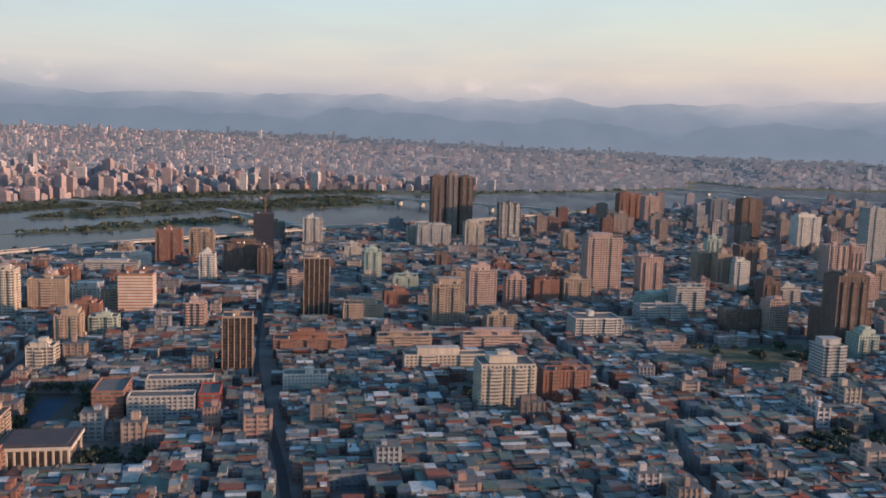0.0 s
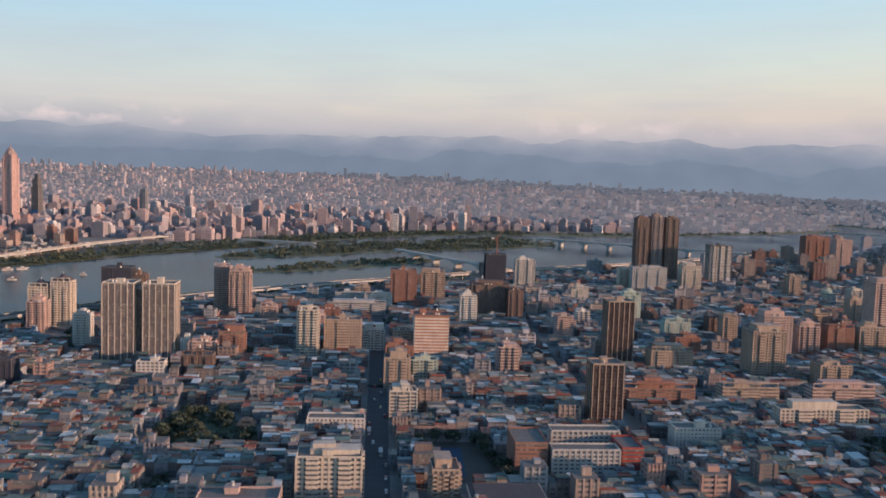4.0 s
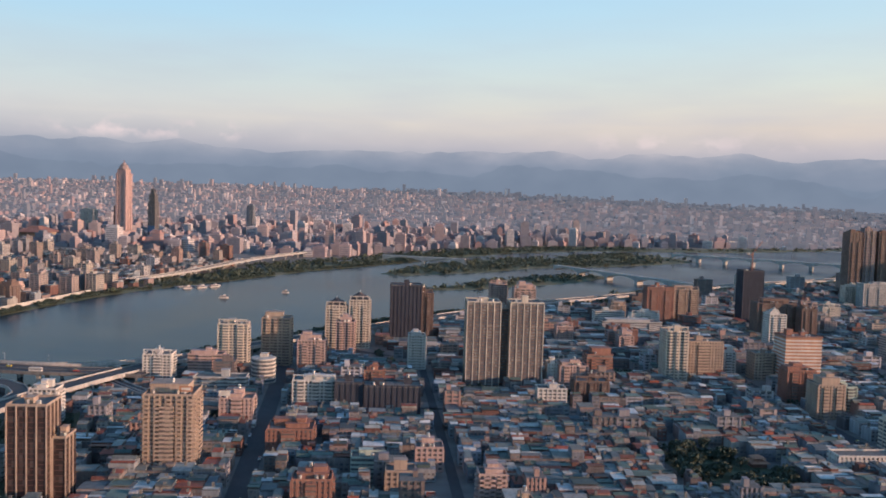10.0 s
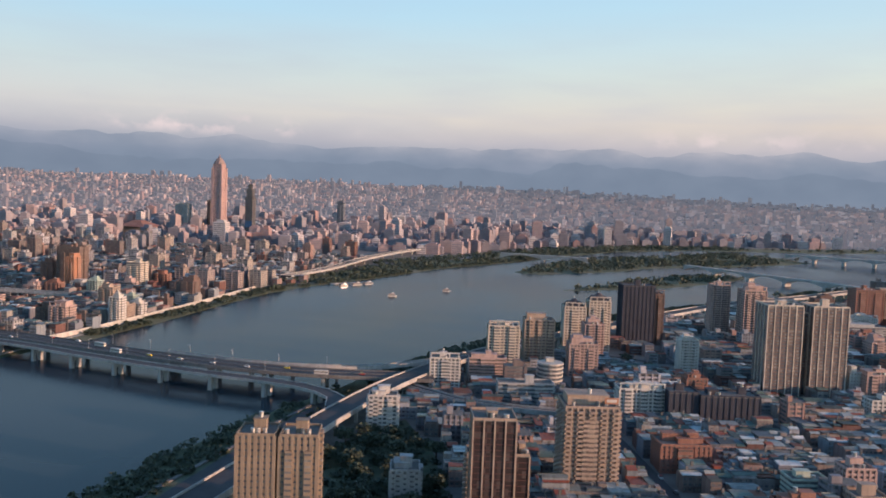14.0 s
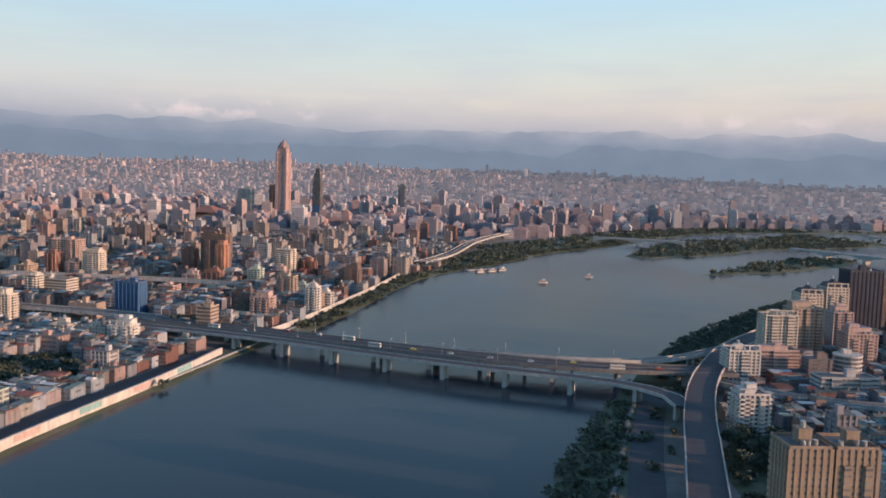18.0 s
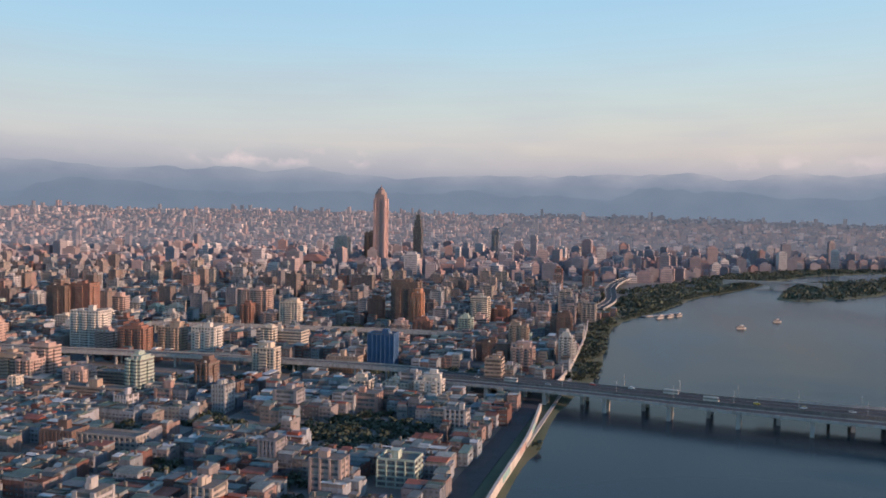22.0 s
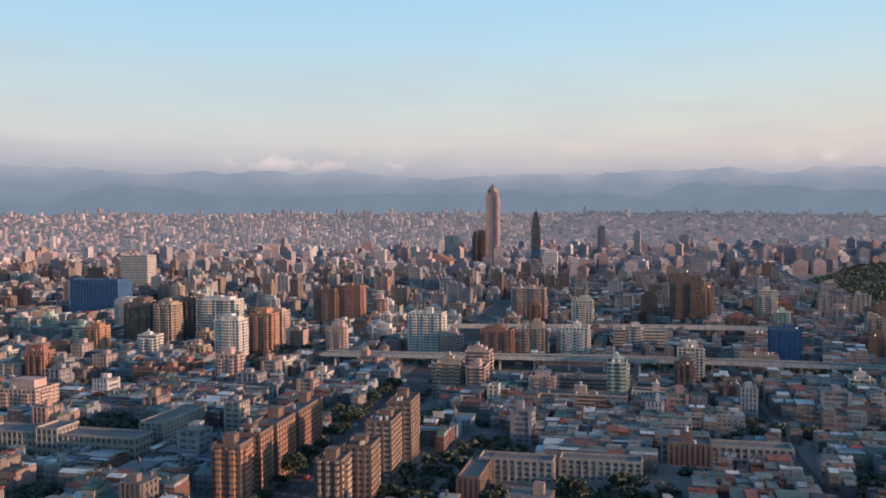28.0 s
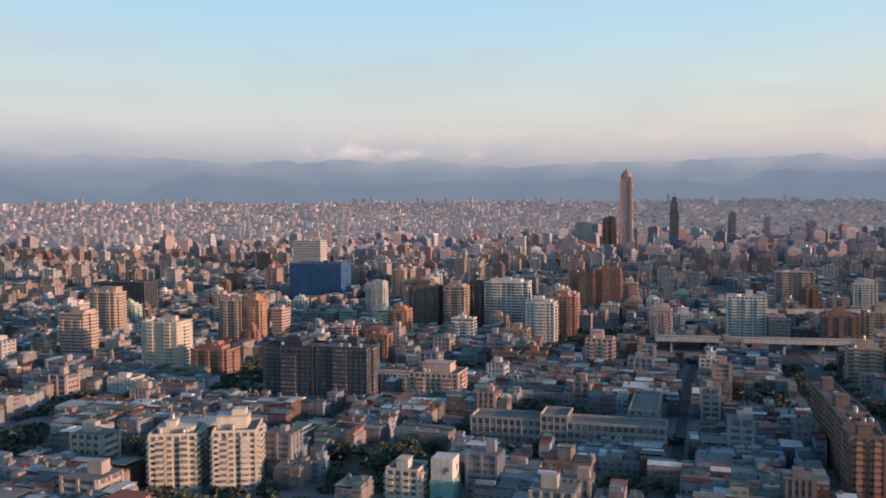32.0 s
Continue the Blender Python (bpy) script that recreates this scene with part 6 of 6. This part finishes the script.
for x, y, z in pts:
    r = rng
    x, y = x + r.uniform(-8, 8), y + r.uniform(-8, 8)
    if (abs(x + 1140) < 40 and abs(y - 1600) < 60) or (abs(x + 1062) < 20 and abs(y - 1560) < 30) or (abs(x + 1216) < 60 and abs(y - 1440) < 60):
        continue
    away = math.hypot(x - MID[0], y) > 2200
    grove = 0.5 + noise.noise((x / 260, y / 260, 9))
    q = r.random()
    h = r.uniform(5, 11) if q < 0.5 - 0.25 * grove else r.uniform(10, 22) if q < 0.9 else r.uniform(22, 38)
    if q > 0.994:
        h = r.uniform(38, 60)
    w, d = r.uniform(9, 22), r.uniform(9, 18)
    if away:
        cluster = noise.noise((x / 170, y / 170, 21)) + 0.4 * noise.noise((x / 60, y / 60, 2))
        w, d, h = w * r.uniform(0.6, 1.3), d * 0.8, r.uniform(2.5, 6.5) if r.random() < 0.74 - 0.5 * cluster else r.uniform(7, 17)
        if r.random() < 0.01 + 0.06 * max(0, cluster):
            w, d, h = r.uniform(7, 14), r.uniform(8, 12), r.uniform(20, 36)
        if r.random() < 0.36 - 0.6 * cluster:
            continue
    a = EAST + r.uniform(-0.3, 0.3) * (0.25 if away else 1)
    c, s = math.cos(a), math.sin(a)
    tone = r.random()
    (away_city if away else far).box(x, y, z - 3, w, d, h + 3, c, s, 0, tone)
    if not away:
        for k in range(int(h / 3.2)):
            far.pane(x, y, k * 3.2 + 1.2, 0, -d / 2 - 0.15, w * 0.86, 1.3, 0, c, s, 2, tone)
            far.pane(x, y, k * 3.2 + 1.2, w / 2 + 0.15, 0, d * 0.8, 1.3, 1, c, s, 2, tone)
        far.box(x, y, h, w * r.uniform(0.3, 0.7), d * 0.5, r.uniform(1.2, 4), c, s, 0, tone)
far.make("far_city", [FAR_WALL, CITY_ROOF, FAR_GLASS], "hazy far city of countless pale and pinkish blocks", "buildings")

away_m = weathered("haze_glow_city_wall", [(0.20, 0.145, 0.13), (0.085, 0.085, 0.095), (0.17, 0.11, 0.10), (0.10, 0.095, 0.105), (0.25, 0.19, 0.175), (0.09, 0.08, 0.088), (0.13, 0.105, 0.105), (0.33, 0.27, 0.25), (0.11, 0.105, 0.11)], "tone", 0.9, 0.1)
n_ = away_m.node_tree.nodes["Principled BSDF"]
# A faint grey glow on these walls stands in for distance haze.
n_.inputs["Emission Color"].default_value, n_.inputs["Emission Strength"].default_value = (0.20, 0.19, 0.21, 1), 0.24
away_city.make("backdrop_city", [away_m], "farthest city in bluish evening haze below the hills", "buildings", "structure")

# ---- trees ----
def crown_verts(r, n, rx, rz, z, size):
    vs, fs = [], []
    lobes = [(r.uniform(-0.5, 0.5) * rx, r.uniform(-0.5, 0.5) * rx, z + r.uniform(-0.35, 0.35) * rz, r.uniform(0.5, 0.8)) for k in range(5)]
    for k in range(n):
        lx, ly, lz, ls = r.choice(lobes)
        a, e = r.uniform(0, 2 * math.pi), math.asin(r.uniform(-0.6, 1))
        q = ls * r.uniform(0.75, 1.05)
        p = Vector((lx + q * rx * math.cos(a) * math.cos(e), ly + q * rx * math.sin(a) * math.cos(e), lz + q * rz * math.sin(e)))
        t = Vector((r.uniform(-1, 1), r.uniform(-1, 1), r.uniform(-0.6, 0.6))).normalized() * size * r.uniform(0.6, 1.3)
        b = t.cross(Vector((r.uniform(-1, 1), r.uniform(-1, 1), r.uniform(-1, 1)))).normalized() * size * r.uniform(0.5, 1.0)
        o = len(vs)
        vs += [p - t, p - b, p + t, p + b]
        fs.append((o, o + 1, o + 2, o + 3))
    return vs, fs


def tree_proto(k):
    r = random.Random(90 + k)
    hgt = r.uniform(3.6, 5.4)
    root = thing("tree", 0, -5000, 0, 0, "broad dark green street tree with an uneven crown", "tree", "park trees")
    bm = bmesh.new()
    for j in range(4):
        me = prism_mesh("limb", *((0.22, 0.10, -0.2, hgt * 0.7, 7) if j == 0 else (0.1, 0.04, 0, hgt * 0.4, 5)))
        if j:
            me.transform(Matrix.Translation((0, 0, hgt * 0.4)) @ Matrix.Rotation(j * 2.1, 4, "Z") @ Matrix.Rotation(0.7, 4, "X"))
        bm.from_mesh(me)
    part("trunk", bm, BARK, root)
    vs, fs = crown_verts(r, 500, hgt * 0.62, hgt * 0.42, hgt * 0.62, 0.4)
    me = bpy.data.meshes.new("crown")
    me.from_pydata([tuple(v) for v in vs], [], fs)
    part("crown", me, LEAF, root)
    return root


tree_protos = [tree_proto(k) for k in range(4)]
spots = []
r = random.Random(77)
for nm, count in (("park", 40), ("garden", 20), ("riverside_park", 56), ("schoolyard", 0), ("school_lawn", 18), ("sports_ground", 10)):
    poly = LAWNS[nm]
    xs, ys = [p[0] for p in poly], [p[1] for p in poly]
    got = 0
    while got < count:
        x, y = r.uniform(min(xs), max(xs)), r.uniform(min(ys), max(ys))
        if inside(poly, np.array([x]), np.array([y]))[0] and not (nm == "park" and math.hypot(x + 259, y - 379) < 8):
            spots.append((x, y))
            got += 1
for poly in (LAWNS["schoolyard"],):
    for x, y, a in along(poly, 8):
        spots.append((x, y))
for x, y, a in along(STREETS[5][0], 13, 60)[:18]:
    spots += [(x - 9.2, y), (x + 9.2, y)]
for k, (x, y) in enumerate(spots):
    sc = r.uniform(0.75, 1.35)
    m = Matrix.Translation((x, y, 0)) @ Matrix.Rotation(r.uniform(0, 6.28), 4, "Z") @ Matrix.Diagonal((sc, sc, sc * r.uniform(0.85, 1.1), 1))
    if k < 4:
        tree_protos[k].matrix_basis = m
    else:
        copy_thing(tree_protos[k % 4], m)

leaf_v, leaf_f = [], []


def scrub(x, y, size, n=26):
    vs, fs = crown_verts(r, n, size, size * 0.6, size * 0.35, size * 0.32)
    o = len(leaf_v)
    leaf_v.extend([(v.x + x, v.y + y, v.z) for v in vs])
    leaf_f.extend([tuple(i + o for i in f) for f in fs])


for poly, count in ((LAWNS["riverside_park"], 260), (LAWNS["park"], 60), (LAWNS["garden"], 60), (LAWNS["school_lawn"], 40)):
    bx, by = [p[0] for p in poly], [p[1] for p in poly]
    for k in range(count):
        x, y = r.uniform(min(bx), max(bx)), r.uniform(min(by), max(by))
        if inside(poly, np.array([x]), np.array([y]))[0] and not TOWER_CELLS[cell(x, y)]:
            scrub(x, y, r.uniform(1.6, 3.0), 40)
far_bank = np.array([(x, y) for x, y, a in along(smooth_line(FAR_BANK[5:13]), 0.7)])
far_bank += np.random.uniform(1.0, 17, len(far_bank))[:, None] * np.array([[-0.97, 0.2]])
for x, y in far_bank:
    if not TOWER_CELLS[cell(x, y)] and noise.noise((x / 25, y / 25, 6)) > -0.25:
        scrub(x, y, r.uniform(1.3, 2.6), 30)
bank = np.array([(x, y) for x, y, a in along(smooth_line(NEAR_BANK[1:11]), 0.3)])
bank += np.random.uniform(1.5, 34, len(bank))[:, None] * np.array([[0.95, -0.3]])
for x, y in bank:
    if not TOWER_CELLS[cell(x, y)] and y > 215:
        scrub(x, y, r.uniform(1.2, 2.4), 26)
sx, sy = np.random.uniform(-800, 900, 7000), np.random.uniform(200, 2300, 7000)
for x, y, q in zip(sx, sy, land_height(sx, sy)):
    if 1.5 < q < (60 if y > 880 else 30 if x > -680 else 7) and noise.noise((x / 40, y / 40, 1)) > -0.15:
        scrub(x, y, r.uniform(1.5, 3.4) if y < 800 else r.uniform(3, 6))
wx, wy = np.random.uniform(-780, -150, 9000), np.random.uniform(860, 2050, 9000)
wet = land_height(wx, wy)
for x, y, q, own in zip(wx, wy, wet, inside(NEAR_LAND, wx, wy)):
    if 5 < q < 105 and not own and (y > 1650 or not TOWER_CELLS[cell(x, y)]) and noise.noise((x / 50, y / 50, 3)) > -0.35:
        scrub(x, y, r.uniform(3.0, 5.5), 14)
for x, y in GROVES:
    for k in range(4):
        px_, py_ = x + r.uniform(-4, 4), y + r.uniform(-4, 4)
        if not TOWER_CELLS[cell(px_, py_)]:
            scrub(px_, py_, r.uniform(1.7, 3.1), 44 if py_ < 430 else 20)
me = bpy.data.meshes.new("scrub")
me.from_pydata(leaf_v, [], leaf_f)
me.materials.append(LEAF)
tagged(new("scrub", me), "dark bushes and trees on the river banks and yards", "trees", kind="stuff")

# ---- boats, cars, lamps ----
HULL = WALL["white"]


def boat(x, y, rot, ln, label):
    root = thing("boat", x, y, -1.0, rot, label, "boat")
    wd = ln * 0.3
    vs = [(-ln / 2, -wd / 2, 0.9), (ln * 0.25, -wd / 2, 0.9), (ln / 2, 0, 1.2), (ln * 0.25, wd / 2, 0.9), (-ln / 2, wd / 2, 0.9)]
    vs += [(a * 0.86, b * 0.7, -0.4) for a, b, z in vs]
    me = bpy.data.meshes.new("hull")
    me.from_pydata(vs, [], [(0, 1, 2, 3, 4), (9, 8, 7, 6, 5)] + [(k, k + 5, (k + 1) % 5 + 5, (k + 1) % 5) for k in range(5)])
    part("hull", me, HULL, root)
    part("cabin", boxes_mesh("cabin", [(-ln * 0.08, 0, 0.9, ln * 0.62, wd * 0.8, 1.3)], GLASS), None, root)
    part("cabin_roof", boxes_mesh("cabin_roof", [(-ln * 0.08, 0, 2.2, ln * 0.7, wd * 0.95, 0.2)], WALL["pink"]), None, root)
    part("wheelhouse", boxes_mesh("wheelhouse", [(ln * 0.05, 0, 2.4, ln * 0.22, wd * 0.6, 1.1)], HULL), None, root)


for x, y, a, ln in ((-639, 808, 0.3, 9), (-598, 868, 0.2, 8), (-690, 880, 0.9, 14), (-681, 892, 0.9, 13), (-700, 868, 0.8, 11)):
    boat(x, y, a, ln, "small white river ferry with a pink roof")
ribbon("pier_jetty", [(-715, 872), (-680, 905)], 4, 0.3, 1.0, CONCRETE, "concrete ferry landing by the far bank", "jetty")

CAR_COLORS = weathered("car_paint", [(0.6, 0.6, 0.6), (0.05, 0.05, 0.055), (0.3, 0.31, 0.32), (0.65, 0.5, 0.05), (0.35, 0.04, 0.03), (0.7, 0.7, 0.7)], "object", 0.3, 0.1)
TYRE = weathered("tyre", [(0.02, 0.02, 0.02)])


def car_proto(bus):
    ln, wd, hh = (6.6, 1.6, 1.9) if bus else (2.7, 1.1, 0.55)
    root = thing("bus" if bus else "car", 0, -5000, 0, 0, "white city bus on the road" if bus else "small car in the traffic", "bus" if bus else "car", "" if bus else "cars in traffic")
    part("body", boxes_mesh("body", [(0, 0, 0.22, ln, wd, hh), (0, 0, 0.3, ln + 0.1, wd * 0.9, hh * 0.5)], HULL if bus else CAR_COLORS), None, root)
    part("window_band", boxes_mesh("window_band", [(0, 0, 1.1, ln * 1.005, wd * 1.02, 0.6)] if bus else [(-0.1, 0, 0.77, 1.4, wd * 0.9, 0.36)], GLASS), None, root)
    part("roof", boxes_mesh("roof", [(0, 0, 2.12, ln * 0.9, wd * 0.9, 0.1)] if bus else [(-0.1, 0, 1.13, 1.2, wd * 0.82, 0.06)], HULL if bus else CAR_COLORS), None, root)
    wm = prism_mesh("wheel", 0.24, 0.24, -0.1, 0.1, 10, TYRE)
    for a in (-0.32, 0.32):
        for b in (-1, 1):
            wheel = part("wheel", wm, None, root)
            wheel.matrix_basis = Matrix.Translation((a * ln, b * wd / 2, 0.24)) @ Matrix.Rotation(math.pi / 2, 4, "X")
    return root


places = []
for x, y, a in along(STREETS[5][0], 17, 100)[:18]:
    places.append((x + r.choice((-7.2, -3.8, 3.8, 7.2)), y + r.uniform(-5, 5), 0.07, a, r.random() < 0.16))
for x, y, a in along(bline, 19, 40)[:14]:
    o = r.choice((-5.5, -2.4, 2.4, 5.5))
    places.append((x - math.sin(a) * o, y + math.cos(a) * o, 6.62, a, r.random() < 0.2))
for x, y, a in along(STREETS[0][0], 14, 120)[:14]:
    places.append((x + r.choice((-3.6, -1.6, 1.6, 3.6)), y, 0.07, a, r.random() < 0.1))
for x, y, a in along(STREETS[2][0], 15, 80)[:10]:
    places.append((x + r.choice((-3.6, 1.6, 3.6)), y, 0.07, a, r.random() < 0.1))
cars = {False: car_proto(False), True: car_proto(True)}
first = {False: True, True: True}
for x, y, z, a, big in places:
    m = Matrix.Translation((x, y, z)) @ Matrix.Rotation(a, 4, "Z")
    if first[big]:
        cars[big].matrix_basis, first[big] = m, False
    else:
        copy_thing(cars[big], m)

lamp = thing("street_lamp", 0, -5000, 0, 0, "slim grey street lamp on the bridge", "street lamp", "bridge lamps")
part("pole", prism_mesh("pole", 0.1, 0.06, 0, 5.2, 6, STEEL), None, lamp)
part("arm", boxes_mesh("arm", [(0, 0.7, 5.1, 0.08, 1.5, 0.08)], STEEL), None, lamp)
part("lamp_head", boxes_mesh("lamp_head", [(0, 1.4, 5.0, 0.2, 0.5, 0.12)], PALE), None, lamp)
posts = [(x - math.sin(a) * 8.3 * sg, y + math.cos(a) * 8.3 * sg, 7.35, a + (0 if sg < 0 else math.pi)) for x, y, a in along(bline, 26, 60)[:9] for sg in (-1, 1)]
for k, (x, y, z, a) in enumerate(posts):
    m = Matrix.Translation((x, y, z)) @ Matrix.Rotation(a, 4, "Z")
    if k == 0:
        lamp.matrix_basis = m
    else:
        copy_thing(lamp, m)
